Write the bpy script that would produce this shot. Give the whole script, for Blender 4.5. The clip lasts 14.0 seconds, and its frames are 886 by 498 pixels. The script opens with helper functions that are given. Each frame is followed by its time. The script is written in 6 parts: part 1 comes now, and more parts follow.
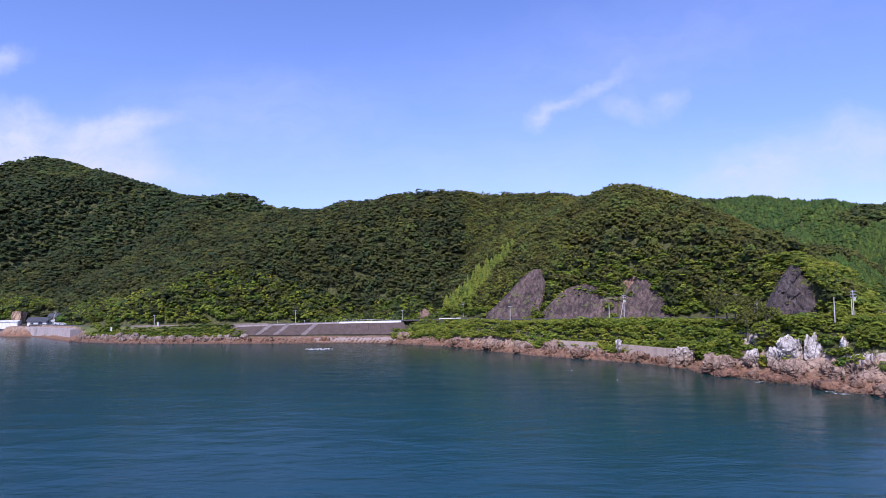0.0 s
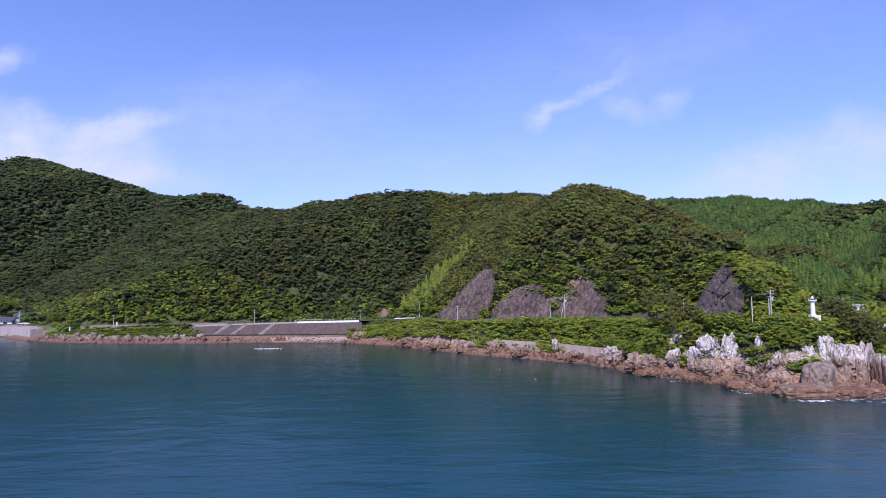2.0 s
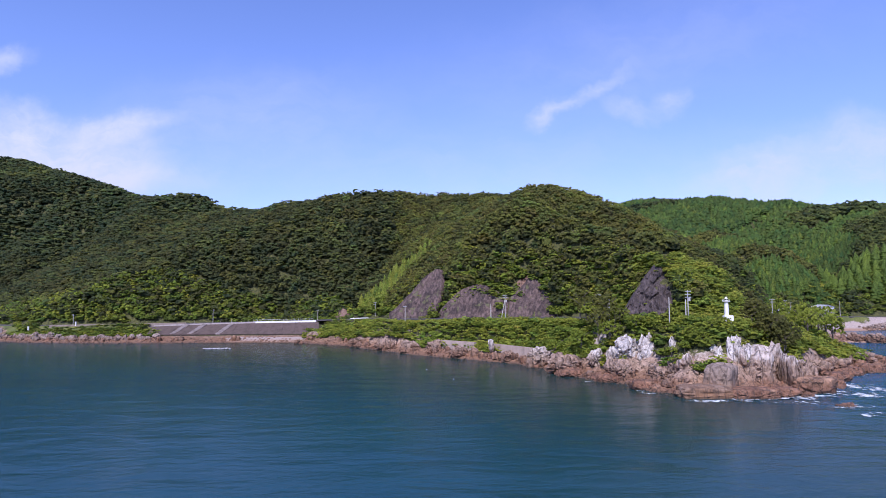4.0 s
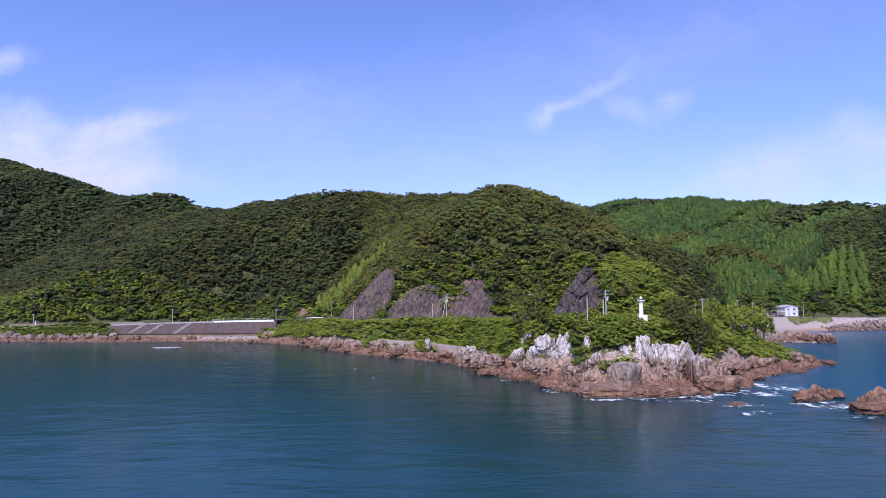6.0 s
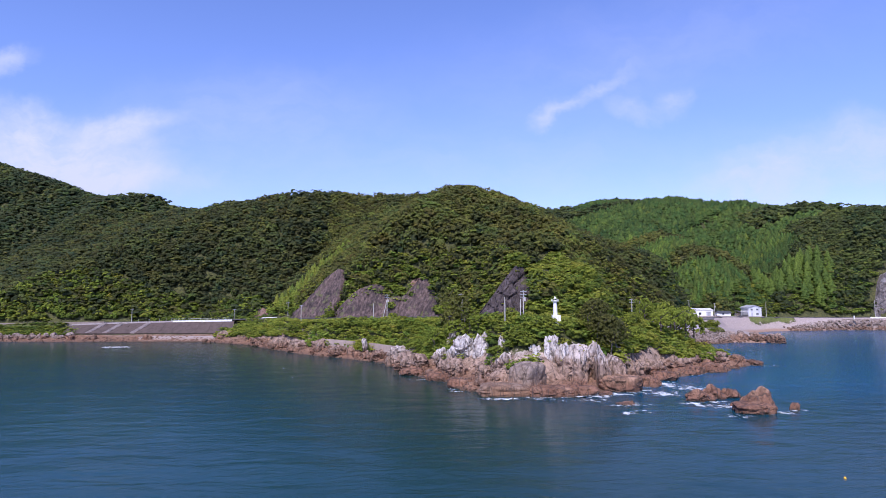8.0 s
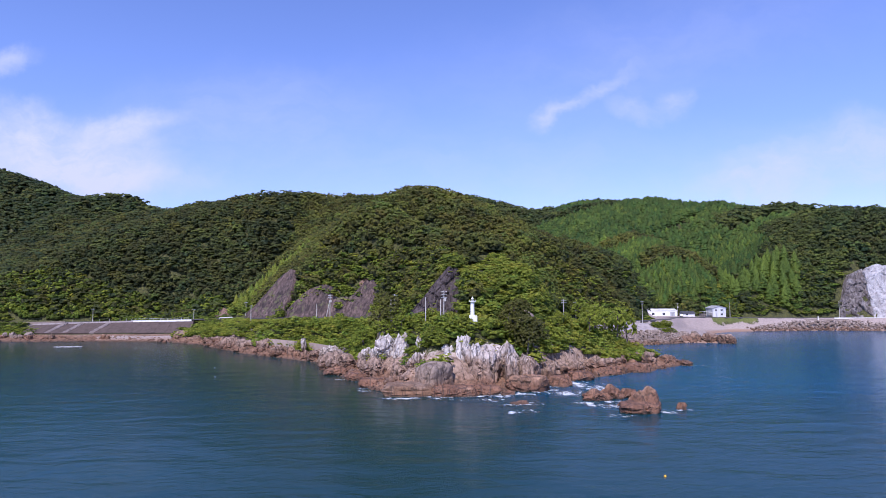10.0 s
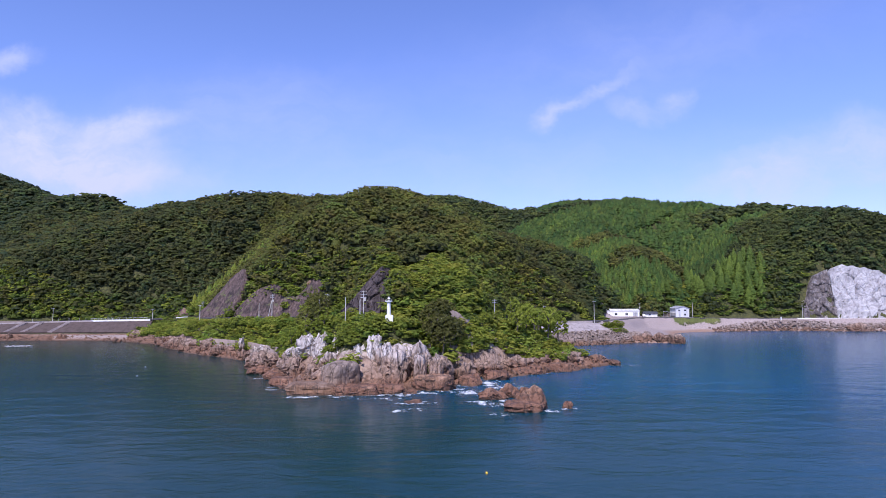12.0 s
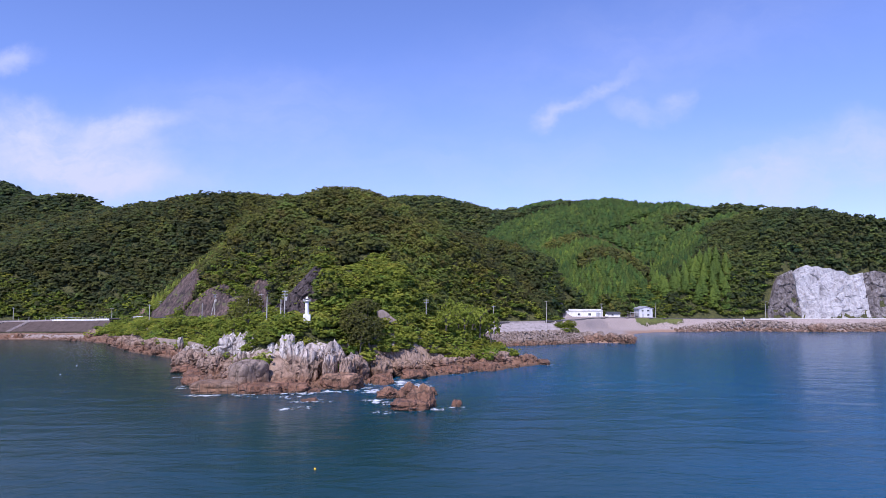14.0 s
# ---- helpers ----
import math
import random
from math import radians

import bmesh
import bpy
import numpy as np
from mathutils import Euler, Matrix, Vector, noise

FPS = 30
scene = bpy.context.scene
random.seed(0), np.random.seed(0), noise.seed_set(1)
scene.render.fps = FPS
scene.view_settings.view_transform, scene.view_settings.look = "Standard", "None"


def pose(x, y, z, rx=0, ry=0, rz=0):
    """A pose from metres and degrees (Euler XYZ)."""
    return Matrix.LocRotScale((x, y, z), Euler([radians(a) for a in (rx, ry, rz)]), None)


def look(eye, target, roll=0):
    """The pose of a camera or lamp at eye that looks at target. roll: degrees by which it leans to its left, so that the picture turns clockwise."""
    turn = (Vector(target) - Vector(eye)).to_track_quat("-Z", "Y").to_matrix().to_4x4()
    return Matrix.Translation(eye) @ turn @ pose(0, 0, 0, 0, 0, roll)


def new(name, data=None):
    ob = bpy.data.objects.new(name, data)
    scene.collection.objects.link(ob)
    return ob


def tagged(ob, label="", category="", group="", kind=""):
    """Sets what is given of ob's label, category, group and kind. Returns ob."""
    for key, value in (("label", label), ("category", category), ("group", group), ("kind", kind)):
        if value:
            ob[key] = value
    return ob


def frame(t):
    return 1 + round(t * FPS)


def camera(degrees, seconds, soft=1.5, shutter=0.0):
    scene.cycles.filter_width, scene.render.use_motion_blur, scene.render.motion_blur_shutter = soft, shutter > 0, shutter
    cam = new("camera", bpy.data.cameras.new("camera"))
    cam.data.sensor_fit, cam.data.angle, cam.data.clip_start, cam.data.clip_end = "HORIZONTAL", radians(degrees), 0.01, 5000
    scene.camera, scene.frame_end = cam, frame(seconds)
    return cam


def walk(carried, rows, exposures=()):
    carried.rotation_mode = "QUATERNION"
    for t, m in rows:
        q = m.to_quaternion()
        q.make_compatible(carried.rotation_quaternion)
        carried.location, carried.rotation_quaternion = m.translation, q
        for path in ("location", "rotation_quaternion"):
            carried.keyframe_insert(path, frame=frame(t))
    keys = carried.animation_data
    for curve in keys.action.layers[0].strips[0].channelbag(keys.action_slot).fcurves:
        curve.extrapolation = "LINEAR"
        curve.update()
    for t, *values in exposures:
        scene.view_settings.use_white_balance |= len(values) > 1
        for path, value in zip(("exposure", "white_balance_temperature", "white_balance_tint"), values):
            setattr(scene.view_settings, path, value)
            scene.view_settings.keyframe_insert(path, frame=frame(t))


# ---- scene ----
cam = camera(73.7, 14.0, 0.75)
METRES, EYE, TILT, LEAN, TURN = 158.0, 24.1, 4.17, 0.34, 0.0
ROWS = [
    (0.0, 0.0, 0.0, 0.0, 0.0, 0.0, -0.0),
    (0.5, 0.0347, -0.001, -0.0002, 0.02, -0.01, 0.01),
    (1.0, 0.0703, -0.002, -0.0001, 0.04, -0.01, 0.02),
    (1.5, 0.106, -0.0028, -0.0001, 0.07, -0.01, 0.01),
    (2.0, 0.1414, -0.004, 0.0, 0.09, -0.01, 0.01),
    (2.5, 0.1772, -0.005, 0.0003, 0.12, -0.02, 0.02),
    (3.0, 0.2128, -0.0062, 0.0004, 0.14, -0.01, 0.0),
    (5.5, 0.391, -0.0123, 0.0001, 0.26, 0.02, -0.09),
    (6.0, 0.4262, -0.0142, 0.0001, 0.28, 0.01, -0.1),
    (6.5, 0.4625, -0.0159, 0.0002, 0.3, 0.01, -0.12),
    (7.0, 0.4984, -0.0174, 0.0004, 0.31, 0.01, -0.12),
    (7.5, 0.5343, -0.019, 0.0008, 0.34, 0.01, -0.13),
    (8.0, 0.5703, -0.0209, 0.0011, 0.37, 0.01, -0.14),
    (10.5, 0.7472, -0.0299, 0.0031, 0.49, 0.02, -0.19),
    (11.0, 0.7835, -0.0317, 0.0032, 0.5, 0.02, -0.2),
    (11.5, 0.8193, -0.0335, 0.0034, 0.53, 0.02, -0.22),
    (12.0, 0.8555, -0.0354, 0.0036, 0.55, 0.03, -0.24),
    (12.5, 0.8914, -0.0374, 0.0038, 0.56, 0.03, -0.24),
    (13.0, 0.9272, -0.0389, 0.0037, 0.57, 0.03, -0.24),
    (13.5, 0.9632, -0.0408, 0.0036, 0.58, 0.05, -0.28),
    (14.0, 0.999, -0.0427, 0.004, 0.6, 0.06, -0.31),
]
EXPOSURE = [(0.0, 0.22, 5950, 23), (8.0, 0.21, 5950, 23), (14.0, 0.12, 5950, 23)]
walk(cam, [(t, pose(0, 0, EYE, TILT, LEAN, TURN) @ pose(METRES * x, METRES * y, METRES * z, 90 + pitch, roll, yaw)) for t, x, y, z, yaw, pitch, roll in ROWS], EXPOSURE)

# ---- node helpers ----


def node(tree, kind, props=None, **values):
    """A node with its properties and inputs; a value may be a socket. Keys: input names, with _ for a space, or i0, i1... for the index."""
    n = tree.nodes.new(kind)
    for key, value in (props or {}).items():
        if key == "operation":
            n.operation = value
        elif key == "use_clamp":
            n.use_clamp = value
        elif key == "data_type":
            n.data_type = value
        elif key == "blend_type":
            n.blend_type = value
        elif key == "interpolation_type":
            n.interpolation_type = value
        elif key == "sky_type":
            n.sky_type = value
        elif key == "sun_disc":
            n.sun_disc = value
        elif key == "sun_elevation":
            n.sun_elevation = value
        elif key == "sun_rotation":
            n.sun_rotation = value
        elif key == "altitude":
            n.altitude = value
        elif key == "air_density":
            n.air_density = value
        elif key == "dust_density":
            n.dust_density = value
        elif key == "ozone_density":
            n.ozone_density = value
        elif key == "vector_type":
            n.vector_type = value
        elif key == "feature":
            n.feature = value
        elif key == "attribute_name":
            n.attribute_name = value
    for key, value in values.items():
        socket = n.inputs[int(key[1:])] if key[0] == "i" and key[1:].isdigit() else n.inputs[key.replace("_", " ")]
        if isinstance(value, bpy.types.NodeSocket):
            tree.links.new(value, socket)
        else:
            socket.default_value = value
    return n


def calc(tree, op, a, b=0.0, c=0.0, clamp=False):
    return node(tree, "ShaderNodeMath", {"operation": op, "use_clamp": clamp}, i0=a, i1=b, i2=c).outputs[0]


def blend(tree, fac, a, b, mode="MIX"):
    n = node(tree, "ShaderNodeMix", {"data_type": "RGBA", "blend_type": mode}, i0=fac, i6=a, i7=b)
    return n.outputs[2]


def ramp(tree, fac, stops):
    n = node(tree, "ShaderNodeValToRGB", None, Fac=fac)
    el = n.color_ramp.elements
    while len(el) < len(stops):
        el.new(0.5)
    for e, (pos, col) in zip(el, stops):
        e.position, e.color = pos, (*col, 1)
    return n.outputs[0]


def cloudy(tree, vector, scale, detail=4.0, rough=0.55, distort=0.0):
    return node(tree, "ShaderNodeTexNoise", None, Vector=vector, Scale=scale, Detail=detail, Roughness=rough, Distortion=distort).outputs[0]


def stretched(tree, vector, sx, sy, sz):
    return node(tree, "ShaderNodeMapping", None, Vector=vector, Scale=(sx, sy, sz)).outputs[0]


def span(tree, value, low, high):
    return node(tree, "ShaderNodeMapRange", {"interpolation_type": "SMOOTHSTEP"}, i0=value, i1=low, i2=high, i3=0.0, i4=1.0).outputs[0]


# ---- sky and sun ----
SUN_HEIGHT, SUN_SIDE = 47.0, -16.0  # degrees above the horizon; to the right of straight behind the camera
world = bpy.data.worlds.new("sky")
scene.world = world
world.use_nodes = True
wt = world.node_tree
wt.nodes.clear()
SKY_STRENGTH = 0.15
sky = node(wt, "ShaderNodeTexSky", {"sky_type": "NISHITA", "sun_disc": False, "sun_elevation": radians(SUN_HEIGHT),
                                    "sun_rotation": radians(180 - SUN_SIDE), "altitude": 0.0, "air_density": 1.0, "dust_density": 0.15, "ozone_density": 6.0})
way = node(wt, "ShaderNodeTexCoord").outputs["Generated"]
axes = node(wt, "ShaderNodeSeparateXYZ", None, Vector=way).outputs
depth_y = calc(wt, "MAXIMUM", axes[1], 0.12)
su = calc(wt, "DIVIDE", axes[0], depth_y)
sv = calc(wt, "DIVIDE", axes[2], depth_y)
flat = node(wt, "ShaderNodeCombineXYZ", None, X=su, Y=sv, Z=0.0).outputs[0]
warp = node(wt, "ShaderNodeTexNoise", None, Vector=flat, Scale=5.0, Detail=5.0, Roughness=0.6).outputs[1]
warp = node(wt, "ShaderNodeVectorMath", {"operation": "SUBTRACT"}, i0=warp, i1=(0.5, 0.5, 0.5)).outputs[0]
warp = node(wt, "ShaderNodeVectorMath", {"operation": "SCALE"}, i0=warp, Scale=0.16).outputs[0]
bent = node(wt, "ShaderNodeVectorMath", {"operation": "ADD"}, i0=flat, i1=warp).outputs[0]


def cloud(u, v, ru, rv, turn, amount, edge=0.75, field=bent):
    """A soft cloud patch, at the tangents u to the right and v up of the way ahead."""
    m = node(wt, "ShaderNodeMapping", {"vector_type": "TEXTURE"}, Vector=field, Location=(u, v, 0), Rotation=(0, 0, radians(turn)), Scale=(ru, rv, 1)).outputs[0]
    d = node(wt, "ShaderNodeVectorMath", {"operation": "LENGTH"}, i0=m).outputs["Value"]
    body = span(wt, d, 1.0, 1.0 - edge)
    return calc(wt, "MULTIPLY", body, amount)


# the bank of cloud over the mountain, with a curled upper edge
soft_warp = node(wt, "ShaderNodeTexNoise", None, Vector=flat, Scale=9.0, Detail=6.0, Roughness=0.62).outputs[1]
soft_warp = node(wt, "ShaderNodeVectorMath", {"operation": "SUBTRACT"}, i0=soft_warp, i1=(0.5, 0.5, 0.5)).outputs[0]
soft_warp = node(wt, "ShaderNodeVectorMath", {"operation": "SCALE"}, i0=soft_warp, Scale=0.09).outputs[0]
curled = node(wt, "ShaderNodeVectorMath", {"operation": "ADD"}, i0=flat, i1=soft_warp).outputs[0]
BANK = [(-0.66, 0.235, 0.25, 0.085, 0, 0.75, 0.8), (-0.55, 0.297, 0.125, 0.034, 8, 0.62, 0.9), (-0.58, 0.19, 0.3, 0.05, 0, 0.5, 1.0), (-0.75, 0.3, 0.11, 0.06, -10, 0.7, 0.9), (-0.77, 0.405, 0.08, 0.035, 15, 0.55, 0.9)]
CLOUDS = [(-0.72, 0.2, 0.4, 0.16, 8, 0.3, 1.0),
          (-0.33, 0.30, 0.35, 0.14, 5, 0.24, 1.0), (0.24, 0.345, 0.14, 0.022, 30, 0.42, 1.0), (0.165, 0.31, 0.05, 0.026, 30, 0.5, 1.0),
          (0.33, 0.32, 0.1, 0.035, -5, 0.42, 1.0), (0.41, 0.33, 0.04, 0.045, 40, 0.42, 1.0), (0.53, 0.2, 0.1, 0.05, 0, 0.4, 1.0),
          (0.66, 0.19, 0.4, 0.08, 4, 0.52, 1.0), (0.74, 0.25, 0.3, 0.07, 0, 0.42, 1.0), (0.1, 0.19, 0.8, 0.14, 0, 0.2, 1.0), (0.35, 0.42, 0.6, 0.16, 12, 0.16, 1.0)]
cover = 0.0
for one in CLOUDS:
    cover = calc(wt, "ADD", cover, cloud(*one))
for one in BANK:
    cover = calc(wt, "ADD", cover, cloud(*one, curled))
wisp = span(wt, cloudy(wt, stretched(wt, bent, 5, 11, 1), 1.6, 6.0, 0.6), 0.25, 0.75)
cover = calc(wt, "MULTIPLY", cover, calc(wt, "ADD", 0.45, calc(wt, "MULTIPLY", wisp, 0.75)), clamp=True)
ahead = span(wt, axes[1], 0.1, 0.4)
cover = calc(wt, "MULTIPLY", cover, ahead)
low_air = blend(wt, span(wt, axes[2], 0.34, 0.1), (1.17, 1.04, 1.23, 1), (1.02, 0.905, 1.09, 1))
clear = blend(wt, 1.0, sky.outputs[0], low_air, "MULTIPLY")
sky_colour = blend(wt, cover, clear, (4.05, 4.42, 5.65, 1))
back = node(wt, "ShaderNodeBackground", None, Color=sky_colour, Strength=SKY_STRENGTH)
node(wt, "ShaderNodeOutputWorld", None, Surface=back.outputs[0])

sun = new("sun", bpy.data.lights.new("sun", "SUN"))
sun.data.energy, sun.data.angle, sun.data.color = 4.7, radians(0.6), (1.0, 0.95, 0.87)
to_sun = Vector((math.sin(radians(SUN_SIDE)) * math.cos(radians(SUN_HEIGHT)), -math.cos(radians(SUN_SIDE)) * math.cos(radians(SUN_HEIGHT)), math.sin(radians(SUN_HEIGHT))))
sun.matrix_world = look(to_sun * 400, (0, 0, 0))

# ---- materials ----


def material(name, colour, rough=0.8, bump=None, strength=0.3, distance=0.1, **more):
    """A Principled material. colour(tree, place) and bump(tree, place) build sockets from the place in the world in metres."""
    m = bpy.data.materials.new(name)
    m.use_nodes = True
    tree = m.node_tree
    tree.nodes.clear()
    place = node(tree, "ShaderNodeNewGeometry").outputs["Position"]
    col = colour(tree, place) if callable(colour) else (*colour, 1)
    shader = node(tree, "ShaderNodeBsdfPrincipled", None, Base_Color=col, Roughness=rough, **more)
    if bump:
        b = node(tree, "ShaderNodeBump", None, Strength=strength, Distance=distance, Height=bump(tree, place))
        tree.links.new(b.outputs[0], shader.inputs["Normal"])
    node(tree, "ShaderNodeOutputMaterial", None, Surface=shader.outputs[0])
    return m


def leafy(name, stops, patch=0.012, glow=0.44, mottle=1.0):
    """Leaves: a tint and a hue for each plant from its attributes, patches of the stand, some light through the leaf."""
    m = bpy.data.materials.new(name)
    m.use_nodes = True
    tree = m.node_tree
    tree.nodes.clear()
    place = node(tree, "ShaderNodeNewGeometry").outputs["Position"]
    tint = node(tree, "ShaderNodeAttribute", {"attribute_name": "tint"}).outputs["Fac"]
    hue = node(tree, "ShaderNodeAttribute", {"attribute_name": "hue"}).outputs["Fac"]
    stand = cloudy(tree, place, patch, 3.0)
    grain = cloudy(tree, place, 1.3, 4.0, 0.7)
    f = calc(tree, "ADD", tint, calc(tree, "MULTIPLY", calc(tree, "SUBTRACT", stand, 0.5), 0.7))
    f = calc(tree, "ADD", f, calc(tree, "MULTIPLY", calc(tree, "SUBTRACT", grain, 0.5), 0.6), clamp=True)
    col = ramp(tree, f, stops)
    hue = calc(tree, "ADD", hue, calc(tree, "MULTIPLY", calc(tree, "SUBTRACT", cloudy(tree, place, 0.045, 4.0, 0.65), 0.5), 1.5 * mottle))
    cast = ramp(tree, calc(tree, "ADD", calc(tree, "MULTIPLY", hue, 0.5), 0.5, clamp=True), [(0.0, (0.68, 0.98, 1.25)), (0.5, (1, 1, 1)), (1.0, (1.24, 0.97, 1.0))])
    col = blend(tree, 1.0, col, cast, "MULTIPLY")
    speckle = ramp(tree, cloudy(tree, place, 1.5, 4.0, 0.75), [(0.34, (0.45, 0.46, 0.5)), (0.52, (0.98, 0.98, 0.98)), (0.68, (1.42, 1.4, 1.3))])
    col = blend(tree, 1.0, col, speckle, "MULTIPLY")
    bump = node(tree, "ShaderNodeBump", None, Strength=1.0, Distance=0.9, Height=cloudy(tree, place, 1.1, 5.0, 0.72)).outputs[0]
    a = node(tree, "ShaderNodeBsdfPrincipled", None, Base_Color=col, Roughness=0.6, Normal=bump)
    a.inputs["Specular IOR Level"].default_value = 0.12
    b = node(tree, "ShaderNodeBsdfTranslucent", None, Color=col)
    s = node(tree, "ShaderNodeMixShader", None, Fac=glow, i1=a.outputs[0], i2=b.outputs[0])
    node(tree, "ShaderNodeOutputMaterial", None, Surface=s.outputs[0])
    return m


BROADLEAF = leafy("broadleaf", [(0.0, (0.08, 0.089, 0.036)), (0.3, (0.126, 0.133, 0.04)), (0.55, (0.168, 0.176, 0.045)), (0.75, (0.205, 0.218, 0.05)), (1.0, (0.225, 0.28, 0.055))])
# CONIFER and VALLEY_LEAF hold extra blue, a little haze put into the colour
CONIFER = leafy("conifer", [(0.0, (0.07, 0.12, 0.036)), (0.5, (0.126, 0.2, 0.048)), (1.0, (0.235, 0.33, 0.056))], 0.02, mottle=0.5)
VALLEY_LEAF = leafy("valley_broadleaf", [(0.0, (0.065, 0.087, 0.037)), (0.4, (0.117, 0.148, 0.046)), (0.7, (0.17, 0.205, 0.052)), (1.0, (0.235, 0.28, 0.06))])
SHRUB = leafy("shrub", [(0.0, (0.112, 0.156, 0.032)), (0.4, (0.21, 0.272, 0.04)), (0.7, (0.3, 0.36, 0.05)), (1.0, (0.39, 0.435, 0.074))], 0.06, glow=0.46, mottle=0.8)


def crooked(tree, vector, amount=3.2, scale=0.35):
    """The vector with an uneven shift, so that seams run crooked."""
    n = node(tree, "ShaderNodeTexNoise", None, Vector=vector, Scale=scale, Detail=4.0, Roughness=0.6).outputs[1]
    n = node(tree, "ShaderNodeVectorMath", {"operation": "SUBTRACT"}, i0=n, i1=(0.5, 0.5, 0.5)).outputs[0]
    n = node(tree, "ShaderNodeVectorMath", {"operation": "SCALE"}, i0=n, Scale=amount).outputs[0]
    return node(tree, "ShaderNodeVectorMath", {"operation": "ADD"}, i0=vector, i1=n).outputs[0]


def rock_colour(tree, place, low, middle, high, tide=2.4, top=7.0):
    z = node(tree, "ShaderNodeSeparateXYZ", None, Vector=place).outputs[2]
    big = cloudy(tree, place, 0.22, 4.0)
    fine = cloudy(tree, place, 1.3, 6.0, 0.65)
    level = calc(tree, "ADD", z, calc(tree, "MULTIPLY", calc(tree, "SUBTRACT", big, 0.5), 6.0))
    level = calc(tree, "ADD", level, calc(tree, "MULTIPLY", calc(tree, "SUBTRACT", fine, 0.5), 3.0))
    col = blend(tree, span(tree, level, tide - 1.2, tide + 2.2), (*low, 1), (*middle, 1))
    col = blend(tree, span(tree, level, top - 1.2, top + 1.2), col, (*high, 1))
    stain = cloudy(tree, stretched(tree, place, 1.0, 1.0, 0.3), 0.5, 5.0, 0.7)
    col = blend(tree, 1.0, col, ramp(tree, stain, [(0.34, (0.52, 0.46, 0.42)), (0.5, (0.97, 0.97, 0.97)), (0.66, (1.22, 1.21, 1.22))]), "MULTIPLY")
    dark = ramp(tree, fine, [(0.3, (0.55, 0.5, 0.48)), (0.5, (1, 1, 1)), (0.75, (1.18, 1.14, 1.1))])
    col = blend(tree, 1.0, col, dark, "MULTIPLY")
    wet = span(tree, calc(tree, "ADD", z, fine), 1.3, 0.6)
    col = blend(tree, calc(tree, "MULTIPLY", wet, 0.55), col, (0.045, 0.03, 0.02, 1))
    return blend(tree, calc(tree, "MULTIPLY", span(tree, fissure(tree, place), 0.05, 0.0), 0.75), col, (0.05, 0.034, 0.026, 1))


def fissure(tree, place):
    """Distance to the nearest crack; the cracks run steep and leaning."""
    lean = node(tree, "ShaderNodeMapping", None, Vector=place, Rotation=(0.25, 0.35, 0.0), Scale=(1.0, 1.0, 0.22)).outputs[0]
    return node(tree, "ShaderNodeTexVoronoi", {"feature": "DISTANCE_TO_EDGE"}, Vector=crooked(tree, lean, 1.8, 0.5), Scale=0.42).outputs["Distance"]


def rock_relief(tree, place):
    h = calc(tree, "MULTIPLY", calc(tree, "MINIMUM", fissure(tree, place), 0.2), 4.0)
    h = calc(tree, "ADD", h, cloudy(tree, stretched(tree, place, 1, 1, 0.45), 0.9, 8.0, 0.72))
    return h


SHORE_ROCK = material("shore_rock", lambda t, p: rock_colour(t, p, (0.2, 0.112, 0.072), (0.318, 0.228, 0.176), (0.51, 0.445, 0.41), 2.6, 7.0), 0.85, rock_relief, 1.0, 0.6)
PALE_ROCK = material("pale_rock", lambda t, p: rock_colour(t, p, (0.248, 0.16, 0.112), (0.4, 0.328, 0.28), (0.576, 0.536, 0.512), 3.2, 6.2), 0.85, rock_relief, 1.0, 0.6)
TIDE_ROCK = material("tide_rock", lambda t, p: rock_colour(t, p, (0.2, 0.1, 0.06), (0.3, 0.18, 0.115), (0.375, 0.258, 0.175), 2.4, 7.5), 0.8, rock_relief, 1.0, 0.5)
GREY_BOULDER = material("grey_boulder", lambda t, p: rock_colour(t, p, (0.2, 0.108, 0.06), (0.188, 0.136, 0.104), (0.224, 0.174, 0.144), 1.7, 5.0), 0.85, rock_relief, 0.5, 0.3)
RUBBLE = material("rubble_stone", lambda t, p: rock_colour(t, p, (0.176, 0.104, 0.068), (0.24, 0.19, 0.164), (0.272, 0.22, 0.192), 1.5, 4.5), 0.9)


def mortar_colour(tree, place):
    streak = cloudy(tree, stretched(tree, place, 1.0, 1.0, 0.6), 0.9, 5.0, 0.7)
    spot = cloudy(tree, place, 0.35, 5.0)
    col = ramp(tree, streak, [(0.36, (0.029, 0.021, 0.021)), (0.5, (0.078, 0.058, 0.055)), (0.64, (0.152, 0.117, 0.108))])
    col = blend(tree, 1.0, col, ramp(tree, cloudy(tree, place, 0.16, 4.0, 0.6), [(0.35, (0.5, 0.46, 0.46)), (0.6, (1.12, 1.0, 0.95))]), "MULTIPLY")
    col = blend(tree, span(tree, spot, 0.56, 0.68), col, (0.10, 0.10, 0.045, 1))
    return blend(tree, span(tree, cloudy(tree, place, 0.8, 4.0), 0.66, 0.78), col, (0.24, 0.19, 0.16, 1))


MORTAR = material("sprayed_mortar", mortar_colour, 0.9, lambda t, p: cloudy(t, stretched(t, p, 1, 1, 0.5), 0.7, 6.0, 0.7), 0.8, 0.8)


def dark_rock_colour(tree, place):
    streak = cloudy(tree, stretched(tree, place, 0.6, 0.6, 0.4), 1.0, 6.0, 0.7)
    return ramp(tree, streak, [(0.34, (0.021, 0.015, 0.017)), (0.5, (0.058, 0.044, 0.045)), (0.66, (0.12, 0.094, 0.09))])


DARK_ROCK = material("dark_rock", dark_rock_colour, 0.85, rock_relief, 0.9, 0.5)


